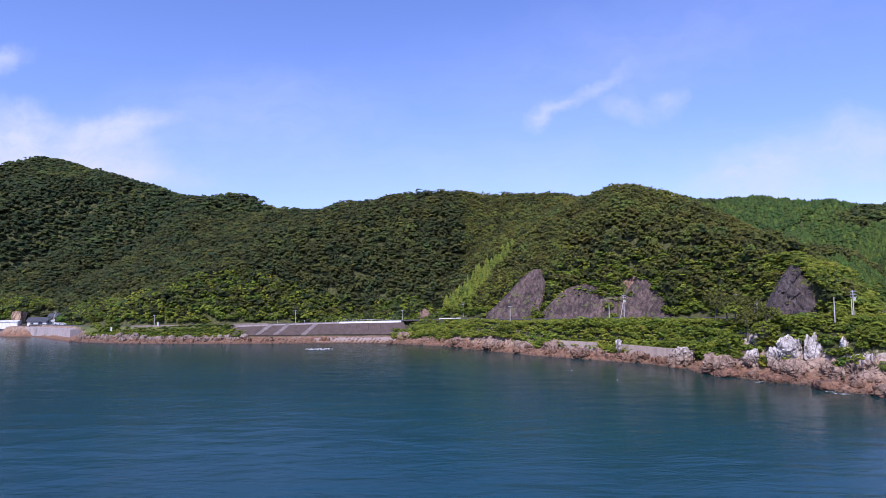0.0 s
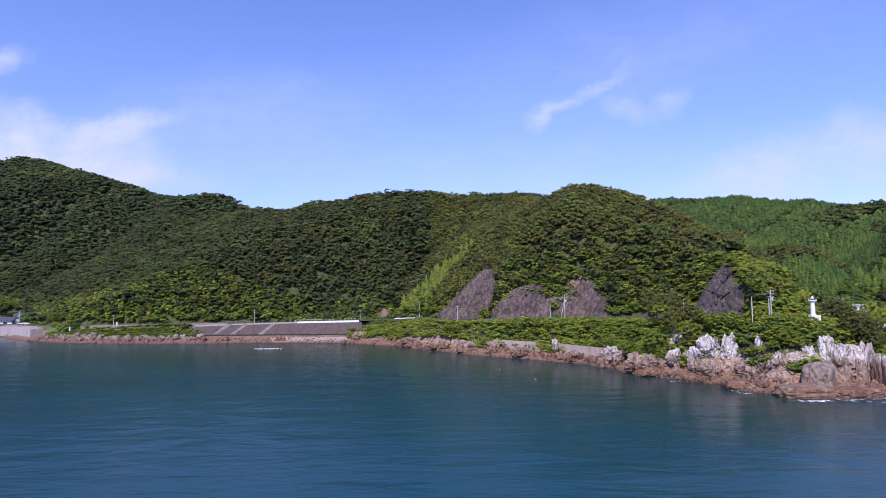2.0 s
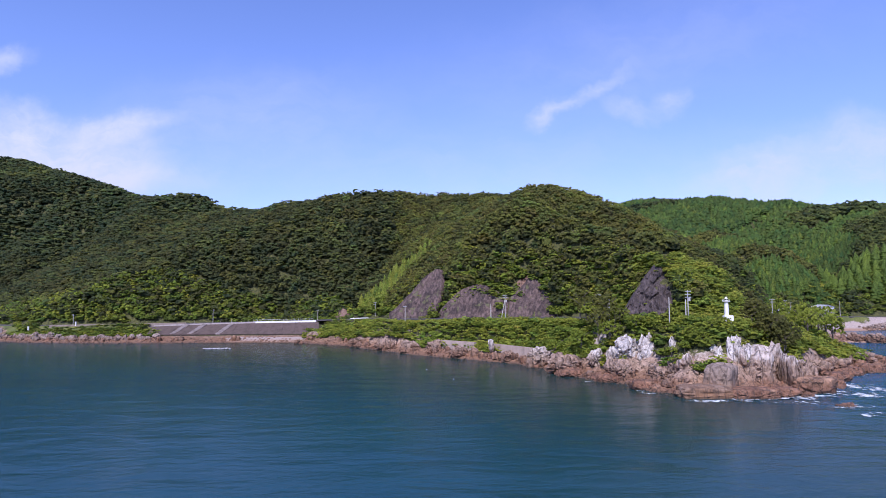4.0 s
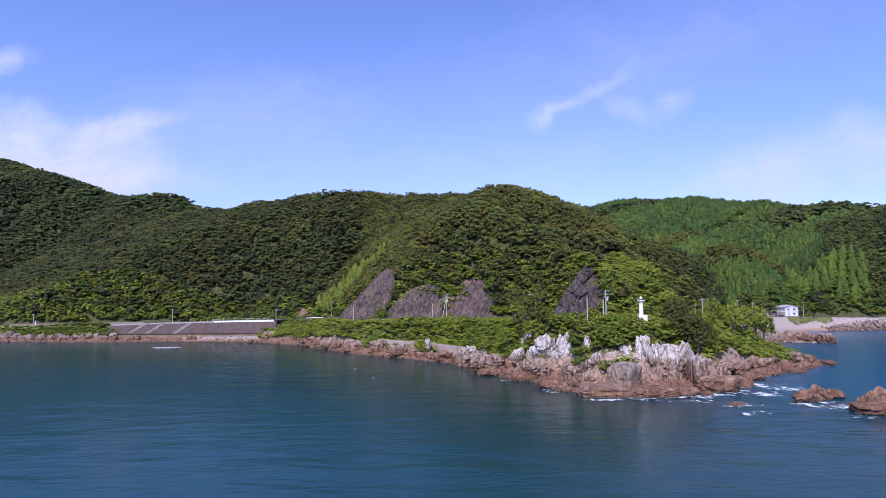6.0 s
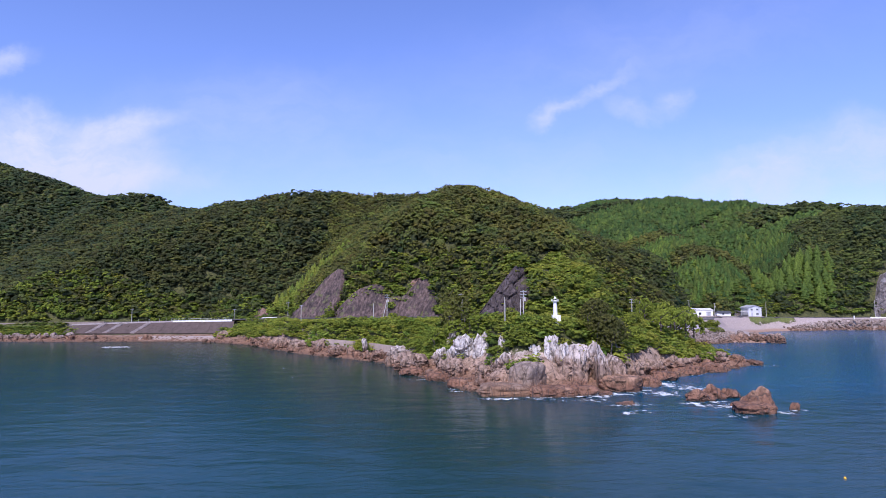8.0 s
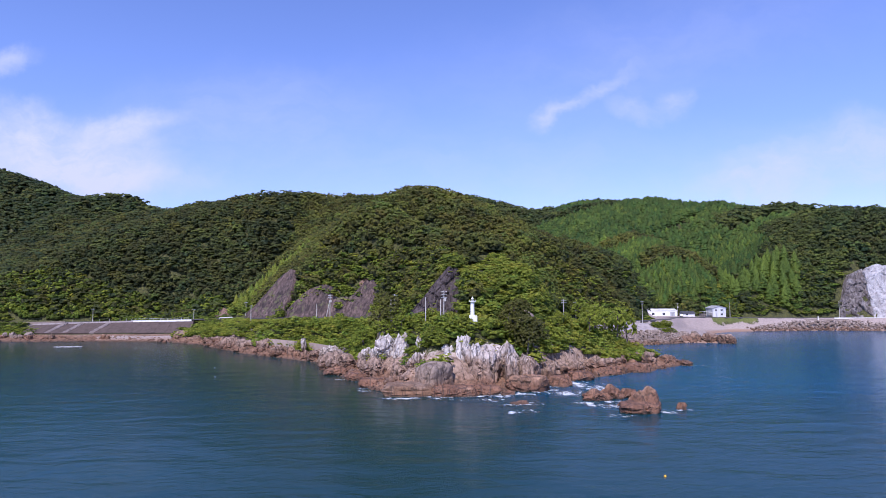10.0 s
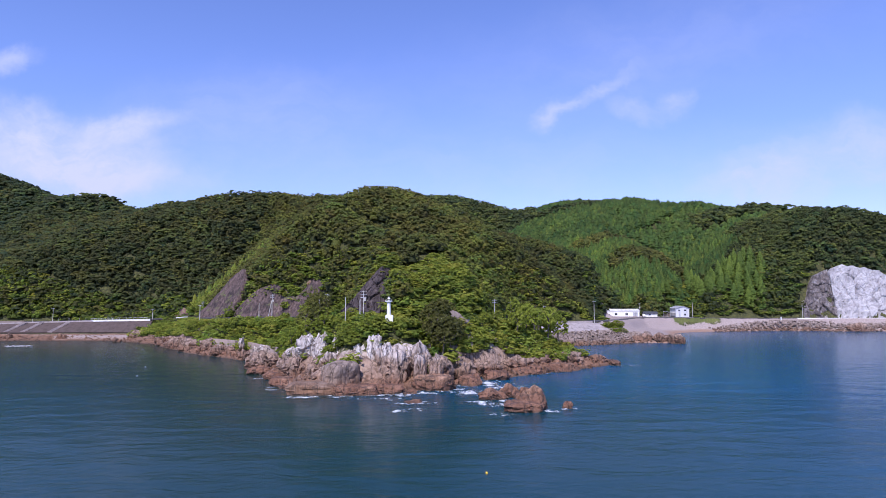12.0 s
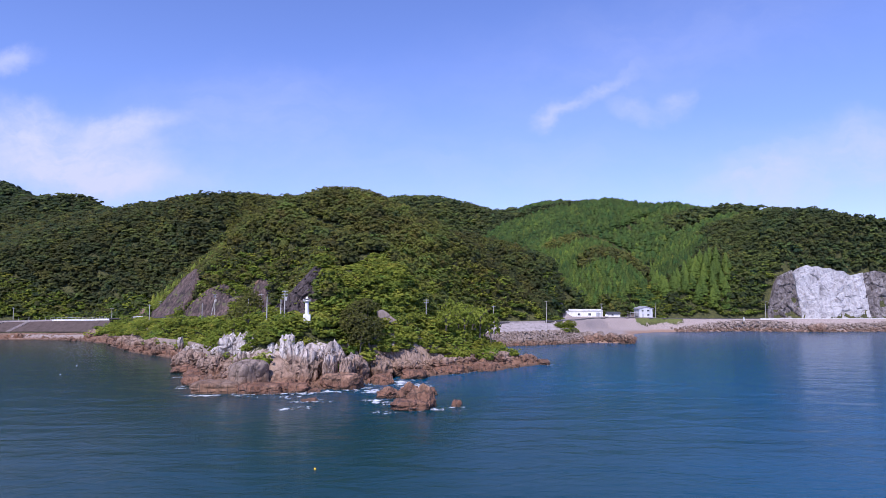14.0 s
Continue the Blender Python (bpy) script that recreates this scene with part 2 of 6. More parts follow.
def chalk_colour(tree, place):
    streak = cloudy(tree, stretched(tree, place, 0.3, 0.3, 0.08), 0.8, 6.0, 0.7)
    grid = cloudy(tree, place, 0.25, 6.0, 0.7)
    col = ramp(tree, streak, [(0.3, (0.208, 0.192, 0.2)), (0.46, (0.4, 0.384, 0.392)), (0.7, (0.544, 0.528, 0.536))])
    return blend(tree, span(tree, grid, 0.52, 0.72), col, (0.26, 0.23, 0.23, 1))


CHALK = material("quarried_white_rock", chalk_colour, 0.9, lambda t, p: cloudy(t, stretched(t, p, 1, 1, 0.5), 0.45, 8.0, 0.72), 1.0, 1.2)
GREY_CLIFF = material("weathered_cliff", lambda t, p: ramp(t, cloudy(t, stretched(t, p, 0.4, 0.4, 0.25), 0.7, 7.0, 0.7), [(0.3, (0.056, 0.048, 0.048)), (0.5, (0.16, 0.136, 0.132)), (0.7, (0.4, 0.376, 0.368))]), 0.9, rock_relief, 0.9, 0.6)


def ground_colour(tree, place):
    n = cloudy(tree, place, 0.9, 6.0, 0.78)
    return ramp(tree, n, [(0.36, (0.016, 0.021, 0.008)), (0.5, (0.05, 0.053, 0.014)), (0.64, (0.104, 0.104, 0.027))])


def grass_colour(tree, place):
    n = calc(tree, "ADD", calc(tree, "MULTIPLY", cloudy(tree, place, 0.08, 3.0), 0.5), calc(tree, "MULTIPLY", cloudy(tree, place, 1.1, 5.0, 0.7), 0.5))
    return ramp(tree, n, [(0.34, (0.05, 0.07, 0.016)), (0.5, (0.095, 0.112, 0.025)), (0.66, (0.18, 0.17, 0.058))])


def concrete_colour(tree, place, base=(0.21, 0.168, 0.148)):
    n = cloudy(tree, stretched(tree, place, 1, 1, 0.25), 0.5, 6.0, 0.65)
    d = tuple(c * 0.55 for c in base)
    h = tuple(min(1, c * 1.25) for c in base)
    return ramp(tree, n, [(0.28, d), (0.5, base), (0.78, h)])


def pebble_colour(tree, place):
    n = cloudy(tree, place, 1.6, 4.0, 0.8)
    w = cloudy(tree, place, 0.07, 3.0)
    col = ramp(tree, n, [(0.3, (0.216, 0.172, 0.156)), (0.55, (0.336, 0.276, 0.252)), (0.75, (0.432, 0.368, 0.344))])
    z = node(tree, "ShaderNodeSeparateXYZ", None, Vector=place).outputs[2]
    return blend(tree, calc(tree, "MULTIPLY", span(tree, calc(tree, "ADD", z, w), 2.2, 0.9), 0.8), col, (0.26, 0.15, 0.09, 1))


def land_weights(tree, place):
    """How much rock, grass and beach shows, with uneven edges."""
    edge = calc(tree, "MULTIPLY", calc(tree, "SUBTRACT", cloudy(tree, place, 0.35, 5.0, 0.7), 0.5), 1.5)
    found = []
    for name in ("rock", "grass", "beach"):
        w = node(tree, "ShaderNodeAttribute", {"attribute_name": name}).outputs["Fac"]
        found.append(span(tree, calc(tree, "ADD", w, edge), 0.4, 0.6))
    return found


def land_colour(tree, place):
    rock, grass, beach = land_weights(tree, place)
    col = blend(tree, grass, ground_colour(tree, place), grass_colour(tree, place))
    col = blend(tree, rock, col, rock_colour(tree, place, (0.21, 0.114, 0.068), (0.29, 0.205, 0.155), (0.4, 0.34, 0.3), 2.4, 7.6))
    return blend(tree, beach, col, pebble_colour(tree, place))


LAND = material("land", land_colour, 0.92, lambda t, p: calc(t, "ADD", rock_relief(t, p), cloudy(t, p, 0.6, 6.0, 0.75)), 0.35, 0.5)
CONCRETE = material("weathered_concrete", concrete_colour, 0.9, lambda t, p: cloudy(t, p, 2.0, 6.0), 0.3, 0.1)
OLD_CONCRETE = material("dark_concrete", lambda t, p: concrete_colour(t, p, (0.082, 0.058, 0.05)), 0.9, lambda t, p: cloudy(t, p, 2.0, 6.0), 0.4, 0.1)
PALE_CONCRETE = material("pale_concrete", lambda t, p: concrete_colour(t, p, (0.32, 0.28, 0.276)), 0.9, lambda t, p: cloudy(t, p, 2.0, 6.0), 0.3, 0.1)
SHORE_CONCRETE = material("shore_concrete", lambda t, p: concrete_colour(t, p, (0.32, 0.252, 0.216)), 0.9, lambda t, p: cloudy(t, p, 2.0, 6.0), 0.4, 0.15)
ASPHALT = material("asphalt", lambda t, p: concrete_colour(t, p, (0.068, 0.064, 0.066)), 0.9)
WHITE_PAINT = material("white_paint", lambda t, p: concrete_colour(t, p, (0.629, 0.629, 0.629)), 0.55)
BRIGHT_WHITE = material("bright_white_paint", lambda t, p: ramp(t, cloudy(t, stretched(t, p, 1, 1, 0.3), 1.4, 5.0), [(0.25, (0.594, 0.594, 0.585)), (0.6, (0.738, 0.738, 0.729))]), 0.5)
SIDING = material("pale_siding", lambda t, p: concrete_colour(t, p, (0.528, 0.536, 0.576)), 0.6)
ROOF_DARK = material("dark_roof_tile", lambda t, p: concrete_colour(t, p, (0.06, 0.062, 0.072)), 0.6)
ROOF_GREY = material("grey_sheet_roof", lambda t, p: concrete_colour(t, p, (0.36, 0.368, 0.4)), 0.5)
GLASS = material("window_glass", (0.03, 0.035, 0.045), 0.08)
POLE_GREY = material("pole_concrete", lambda t, p: concrete_colour(t, p, (0.4, 0.384, 0.368)), 0.85)
STEEL = material("galvanised_steel", (0.5, 0.51, 0.53), 0.4, Metallic=0.7)
BARK = material("bark", lambda t, p: ramp(t, cloudy(t, stretched(t, p, 3, 3, 0.6), 2.0, 5.0), [(0.3, (0.05, 0.04, 0.03)), (0.7, (0.2, 0.17, 0.14))]), 0.95)
FLOAT_WHITE = material("float_plastic", lambda t, p: concrete_colour(t, p, (0.383, 0.383, 0.399)), 0.5)
BUOY_YELLOW = material("buoy_yellow", (0.75, 0.42, 0.03), 0.45)
RUST_ROCK = material("bare_earth_rock", lambda t, p: ramp(t, cloudy(t, p, 0.8, 6.0, 0.7), [(0.3, (0.08, 0.044, 0.032)), (0.5, (0.176, 0.104, 0.08)), (0.7, (0.304, 0.216, 0.176))]), 0.95, rock_relief, 0.9, 0.5)
CAR_DARK = material("car_paint_dark", (0.03, 0.035, 0.045), 0.25)
CAR_WHITE = material("car_paint_white", (0.72, 0.72, 0.74), 0.25)
TYRE = material("tyre_rubber", (0.02, 0.02, 0.02), 0.9)


def sea_colour(tree, place):
    """Greener, turbid water in the bay; bluer and clearer off the point. The colour also carries reflected hills and
    sky.
    """
    n = cloudy(tree, stretched(tree, place, 0.006, 0.014, 0), 1.0, 4.0)
    bay = ramp(tree, n, [(0.35, (0.006, 0.05, 0.068)), (0.5, (0.006, 0.058, 0.083)), (0.7, (0.009, 0.066, 0.078))])
    clear_sky_water = ramp(tree, n, [(0.35, (0.002, 0.086, 0.185)), (0.5, (0.002, 0.097, 0.215)), (0.7, (0.003, 0.101, 0.2))])
    xyz = node(tree, "ShaderNodeSeparateXYZ", None, Vector=place).outputs
    x = calc(tree, "ADD", xyz[0], calc(tree, "MULTIPLY", calc(tree, "SUBTRACT", xyz[1], 130.0), 0.7))
    x = calc(tree, "ADD", x, calc(tree, "MULTIPLY", calc(tree, "SUBTRACT", n, 0.5), 220.0))
    # near water darkened in its colour, where less sky is mirrored
    deep = calc(tree, "MULTIPLY", span(tree, xyz[0], 30.0, 110.0), calc(tree, "MULTIPLY", span(tree, xyz[0], 240.0, 150.0), span(tree, xyz[1], 150.0, 80.0)))
    water = blend(tree, span(tree, x, 20.0, 240.0), bay, clear_sky_water)
    water = blend(tree, calc(tree, "MULTIPLY", deep, 0.8), water, (0.007, 0.043, 0.043, 1))
    # green reflection of the hills painted along the shore, with the turbid water
    turbid_and_hills = calc(tree, "MULTIPLY", calc(tree, "MULTIPLY", span(tree, xyz[0], 75.0, 15.0), calc(tree, "ADD", 0.35, calc(tree, "MULTIPLY", span(tree, xyz[0], -110.0, -40.0), 0.65))), span(tree, calc(tree, "ADD", xyz[1], calc(tree, "MULTIPLY", n, 40.0)), 185.0, 265.0))
    along = calc(tree, "ADD", calc(tree, "ADD", xyz[1], calc(tree, "MULTIPLY", xyz[0], 1.3)), calc(tree, "MULTIPLY", n, 40.0))
    murk_and_hills = calc(tree, "MULTIPLY", span(tree, along, 180.0, 275.0), calc(tree, "MULTIPLY", span(tree, xyz[0], -30.0, 10.0), span(tree, xyz[0], 130.0, 85.0)))
    turbid_and_hills = calc(tree, "MAXIMUM", turbid_and_hills, calc(tree, "MULTIPLY", murk_and_hills, 0.9))
    water = blend(tree, calc(tree, "MULTIPLY", turbid_and_hills, 0.9), water, (0.019, 0.045, 0.035, 1))
    return blend(tree, 1.0, water, (0.76, 0.74, 0.72, 1), "MULTIPLY")


def sea_relief(tree, place):
    p = stretched(tree, place, 0.45, 1.0, 0)
    swell = cloudy(tree, p, 0.16, 3.0, 0.5, 0.4)
    chop = cloudy(tree, p, 0.8, 4.0, 0.6, 0.6)
    return calc(tree, "ADD", calc(tree, "MULTIPLY", swell, 1.4), calc(tree, "MULTIPLY", chop, 0.3))


SEA = material("sea_water", sea_colour, 0.18, sea_relief, 0.21, 1.0, IOR=1.33, Specular_IOR_Level=0.24)


def foam_material():
    """White froth with ragged holes; the attribute says how dense it lies."""
    m = bpy.data.materials.new("foam")
    m.use_nodes = True
    tree = m.node_tree
    tree.nodes.clear()
    place = node(tree, "ShaderNodeNewGeometry").outputs["Position"]
    dense = node(tree, "ShaderNodeAttribute", {"attribute_name": "tint"}).outputs["Fac"]
    lace = cloudy(tree, crooked(tree, stretched(tree, place, 0.7, 0.42, 0), 0.8, 0.7), 0.9, 6.0, 0.68)
    f = calc(tree, "ADD", lace, calc(tree, "MULTIPLY", calc(tree, "SUBTRACT", dense, 0.6), 0.3))
    mask = calc(tree, "MULTIPLY", span(tree, f, 0.46, 0.66), 0.85)
    col = ramp(tree, cloudy(tree, place, 1.5, 4.0), [(0.3, (0.5, 0.57, 0.6)), (0.6, (0.8, 0.82, 0.83))])
    white = node(tree, "ShaderNodeBsdfPrincipled", None, Base_Color=col, Roughness=0.8)
    clear_part = node(tree, "ShaderNodeBsdfTransparent")
    s = node(tree, "ShaderNodeMixShader", None, Fac=mask, i1=clear_part.outputs[0], i2=white.outputs[0])
    node(tree, "ShaderNodeOutputMaterial", None, Surface=s.outputs[0])
    return m


FOAM = foam_material()

# ---- building helpers ----
RNG = np.random.default_rng(7)


def part(name, bm, mat, parent=None, label="", smooth=False):
    """Links a bmesh as one mesh object, under a thing or a part."""
    me = bpy.data.meshes.new(name)
    bm.to_mesh(me)
    bm.free()
    for m in (mat if isinstance(mat, (list, tuple)) else [mat]):
        me.materials.append(m)
    if smooth:
        me.shade_smooth()
    ob = new(name, me)
    ob.parent = parent
    return tagged(ob, label)


def shared(name, me, parent, m):
    """A piece of its own on a shared mesh."""
    ob = new(name, me)
    ob.parent = parent
    ob.matrix_basis = m
    return ob


def thing(name, label, category, m=None, group="", kind=""):
    ob = new(name)
    if m is not None:
        ob.matrix_basis = m
    return tagged(ob, label, category, group, kind)


def sheet(name, verts, faces, mats, index=None, tint=None, smooth=False, normals=None, hue=None):
    """One mesh from arrays of places and of equal-sided faces."""
    me = bpy.data.meshes.new(name)
    verts, faces = np.asarray(verts, np.float32), np.asarray(faces, np.int32)
    sides = faces.shape[1]
    me.vertices.add(len(verts))
    me.vertices.foreach_set("co", verts.ravel())
    me.loops.add(faces.size)
    me.loops.foreach_set("vertex_index", faces.ravel())
    me.polygons.add(len(faces))
    me.polygons.foreach_set("loop_start", np.arange(0, faces.size, sides, dtype=np.int32))
    if index is not None:
        me.polygons.foreach_set("material_index", np.asarray(index, np.int32))
    for m in mats:
        me.materials.append(m)
    if tint is not None:
        me.attributes.new("tint", "FLOAT", "POINT").data.foreach_set("value", np.asarray(tint, np.float32))
    if hue is not None:
        me.attributes.new("hue", "FLOAT", "POINT").data.foreach_set("value", np.asarray(hue, np.float32))
    me.update(calc_edges=True)
    if smooth:
        me.shade_smooth()
    if normals is not None:
        me.attributes.new("custom_normal", "FLOAT_VECTOR", "POINT").data.foreach_set("vector", np.asarray(normals, np.float32).ravel())
    return me


def box(bm, x0, x1, y0, y1, z0, z1, bevel=0.0):
    made = bmesh.ops.create_cube(bm, size=1.0, matrix=Matrix.Translation(((x0 + x1) / 2, (y0 + y1) / 2, (z0 + z1) / 2)) @ Matrix.Diagonal((x1 - x0, y1 - y0, z1 - z0, 1)))
    if bevel:
        edges = list({e for v in made["verts"] for e in v.link_edges})
        bmesh.ops.bevel(bm, geom=edges, offset=bevel, segments=1, affect="EDGES")
    return bm


def rod(bm, a, b, ra, rb=None, sides=10):
    """A tapered round bar from a to b."""
    a, b = Vector(a), Vector(b)
    turn = (b - a).to_track_quat("Z", "Y").to_matrix().to_4x4()
    bmesh.ops.create_cone(bm, cap_ends=True, segments=sides, radius1=ra, radius2=ra if rb is None else rb, depth=(b - a).length, matrix=Matrix.Translation((a + b) / 2) @ turn)
    return bm


def lathe(bm, rings, sides=20):
    """A turned body from (radius, height) rings."""
    loops = [[bm.verts.new((r * math.cos(2 * math.pi * k / sides), r * math.sin(2 * math.pi * k / sides), z)) for k in range(sides)] for r, z in rings]
    for lo, hi in zip(loops[:-1], loops[1:]):
        for k in range(sides):
            bm.faces.new((lo[k], lo[(k + 1) % sides], hi[(k + 1) % sides], hi[k]))
    bm.faces.new(loops[0][::-1])
    bm.faces.new(loops[-1])
    return bm


def prism(bm, outline, y0, y1):
    """An outline in x and z drawn out from y0 to y1."""
    front = [bm.verts.new((x, y0, z)) for x, z in outline]
    rear = [bm.verts.new((x, y1, z)) for x, z in outline]
    n = len(outline)
    bm.faces.new(front)
    bm.faces.new(rear[::-1])
    for k in range(n):
        bm.faces.new((front[k], rear[k], rear[(k + 1) % n], front[(k + 1) % n]))
    bmesh.ops.recalc_face_normals(bm, faces=bm.faces)
    return bm


def lattice(ix, iy, seed):
    h = (ix.astype(np.int64) * 374761393 + iy.astype(np.int64) * 668265263 + seed * 144665) & 0x7FFFFFFF
    h = ((h ^ (h >> 13)) * 1274126177) & 0x7FFFFFFF
    return ((h ^ (h >> 16)) & 0xFFFF) / 65535.0


def ripple(x, y, size, seed=0, octaves=3):
    """Smooth noise from 0 to 1 over the plan, with bumps of that size in metres."""
    total, weight = 0.0, 0.0
    for o in range(octaves):
        f = 2.0 ** o / size
        ix, iy = np.floor(x * f), np.floor(y * f)
        u, v = x * f - ix, y * f - iy
        u, v = u * u * (3 - 2 * u), v * v * (3 - 2 * v)
        a, b = lattice(ix, iy, seed + o), lattice(ix + 1, iy, seed + o)
        c, d = lattice(ix, iy + 1, seed + o), lattice(ix + 1, iy + 1, seed + o)
        total = total + 0.5 ** o * ((a * (1 - u) + b * u) * (1 - v) + (c * (1 - u) + d * u) * v)
        weight += 0.5 ** o
    return total / weight


def ease(v, low, high):
    u = np.clip((v - low) / (high - low), 0, 1)
    return u * u * (3 - 2 * u)


# ---- the lie of the land ----
COAST = [(-900, 470), (-420, 406), (-261, 349), (-237, 341), (-193, 304), (-166, 292), (-133, 286), (-98, 284), (-62, 285), (-26, 283), (1, 266),
         (15, 248), (35, 225), (52, 211), (69, 198), (74, 182), (82, 165), (91, 153), (97, 135), (106, 132), (118, 133), (127, 138), (136, 144),
         (143, 155), (155, 164), (172, 174), (188, 190), (181, 202), (174, 215), (172, 235), (176, 249), (197, 257), (226, 273), (243, 268),
         (249, 287), (255, 307), (263, 334), (281, 349), (336, 357), (375, 351), (422, 355), (600, 362), (1100, 330)]
ROAD_WEST = [(-480, 425, 6), (-260, 368, 6), (-200, 331, 6.4), (-157, 313, 7.2), (-87, 313, 8), (-54, 313, 8.6), (-20, 310, 9.6), (8, 292, 11), (30, 258, 12.3),
        (50, 244, 13), (72, 233, 13.6), (90, 221, 14.2), (99, 200, 14.8), (103, 182, 15), (112, 171, 15)]
ROAD = ROAD_WEST + [(128, 169, 14.8), (142, 180, 14), (152, 200, 12.8),
        (160, 235, 11), (172, 270, 9.4), (190, 283, 9.2), (213, 287, 9.6), (223, 300, 9.3), (232, 322, 8.9), (244, 343, 8.5), (262, 354, 8.2), (280, 359, 7.9), (296, 362, 7.5), (312, 366, 7.2), (336, 370, 7), (430, 371, 7), (700, 378, 7), (1000, 360, 7)]
RIDGES_WEST = [
    [(-900, 860, 120, 330), (-650, 760, 140, 300), (-517, 690, 153, 260), (-442, 657, 170.5, 240), (-335, 600, 143, 200), (-285, 570, 118, 120), (-222, 533, 105, 110), (-176, 517, 107, 150), (-142, 503, 85.5, 150)],
    [(-142, 503, 85.5, 181), (-70, 442, 82, 173), (-7, 411, 89, 98), (26, 415, 90, 80), (76, 393, 81, 130), (106, 321, 71.5, 113)],
    [(-285, 570, 114, 118), (-290, 450, 45, 91), (-270, 400, 20, 60)],
    [(-70, 442, 80, 100), (-111, 350, 44, 49)],
]
RIDGES_HEADLAND = [
    [(106, 321, 71.5, 108), (80, 270, 62, 47), (100, 240, 45, 24), (110, 195, 33, 27), (118, 160, 15, 30)],
    [(100, 240, 43, 30), (126, 222, 40, 34), (141, 207, 29, 24)],
    [(110, 197, 31, 24), (128, 199, 30, 23), (139, 197, 21, 20)],
    [(100, 168, 14, 28), (119, 157, 14.6, 28), (132, 164, 12, 26)],
    [(106, 321, 72, 100), (120, 300, 63, 80), (142, 275, 46, 60), (160, 250, 24, 40)],
    [(76, 393, 81, 106), (150, 385, 60, 70), (198, 366, 47, 60)],
]
RIDGES_EAST = [
    [(-20, 800, 140, 230), (60, 790, 144, 220), (150, 752, 142, 200), (185, 742, 130, 180), (222, 733, 119, 180), (250, 718, 122, 190), (280, 705, 130, 220), (315, 611, 111, 200), (375, 574, 106, 180), (403, 503, 88, 150), (423, 440, 81, 110), (470, 400, 69.5, 80), (620, 390, 60, 80), (1000, 400, 50, 80)],
    [(403, 503, 88, 110), (345, 420, 53, 71), (325, 378, 30, 44)],
    [(315, 611, 106, 150), (261, 493, 72, 100), (275, 415, 50, 51)],
]
RIDGES = RIDGES_WEST + RIDGES_HEADLAND + RIDGES_EAST


def nearest(x, y, line):
    """For each place: the distance to a line of (x, y, ...) and the line's other values there."""
    line = np.asarray(line, float)
    far = np.full(x.shape, 1e9)
    extra = [np.zeros(x.shape) for _ in range(line.shape[1] - 2)]
    for a, b in zip(line[:-1], line[1:]):
        dx, dy = b[0] - a[0], b[1] - a[1]
        s = np.clip(((x - a[0]) * dx + (y - a[1]) * dy) / (dx * dx + dy * dy), 0, 1)
        d = np.hypot(x - a[0] - s * dx, y - a[1] - s * dy)
        near = d < far
        far = np.where(near, d, far)
        for k, e in enumerate(extra):
            e[near] = (a[2 + k] + s * (b[2 + k] - a[2 + k]))[near]
    return (far, *extra)


def inland(x, y):
    """Metres from the waterline, inland positive."""
    d = nearest(x, y, COAST)[0]
    ring = COAST + [(1100, 2000), (-900, 2000)]
    inside = np.zeros(x.shape, bool)
    for (ax, ay), (bx, by) in zip(ring, ring[1:] + ring[:1]):
        if ay != by:
            inside ^= ((ay > y) != (by > y)) & (x < (bx - ax) * (y - ay) / (by - ay) + ax)
    return np.where(inside, d, -d)


def hills(x, y):
    total = np.zeros(x.shape)
    for ridge in RIDGES:
        d, z, w = nearest(x, y, ridge)
        total = total + (z * np.clip(1 - np.clip(d / w, 0, 1.5) ** 1.6, 0, 1) / 100) ** 12
    return 100 * total ** (1 / 12)


# bare faces beside the road: start, end, foot, heights along it, slope
ROAD_FACES = [((18, 266.5), (38.5, 250.6), 12.3, [2, 5, 8.5, 12, 16, 19.5, 22, 21.5, 15], 2.2), ((40.4, 249.6), (68.6, 236.3), 13, [1.5, 6, 10, 12.6, 13.8, 14.2, 13.4, 12, 10, 8.5], 2.2),
         ((69, 236.1), (87, 226), 13.6, [8, 10.5, 14, 16.5, 15, 12.5, 9.5, 6, 2], 2.2), ((99.5, 181), (116, 179.6), 15.5, [0.5, 3, 5.5, 8, 10.5, 13, 15, 17, 17.3, 13], 1.75)]
FACES = ROAD_FACES + [((362, 374.5), (385, 375.5), 6.8, [6, 13, 22, 28, 30, 32], 4.0), ((384, 375), (428.5, 375.5), 6.8, [30, 33, 34.5, 33.2, 34, 32.4, 32.8, 31, 30.4, 28.2, 28.8, 29.8], 4.5),
         ((428, 375.2), (486, 377), 6.8, [29, 31, 29, 26, 24, 20, 8], 4.0),
         ((136.9, 176.6), (142.3, 178.2), 13.0, [5, 5, 4, 2.6, 1.5], 2.2), ((73.5, 243.5), (80, 240.8), 25.5, [2, 4, 5, 3], 2.0),
         ((-16.5, 317), (-8, 312), 9.8, [2, 4.5, 6, 5, 3, 1], 2.0)]
# levelled ground under buildings: x, y, radius, height
PADS = [(231, 349, 8, 8.6), (242, 351, 6, 8.5), (224, 316, 8, 9.2), (231, 335, 8, 8.8), (218, 306, 6, 9.4), (234, 364, 9, 8.7), (247, 364, 9, 8.7), (259, 362, 6, 8.5), (279, 370, 8, 8.0), (-247, 361, 13, 5.5)]


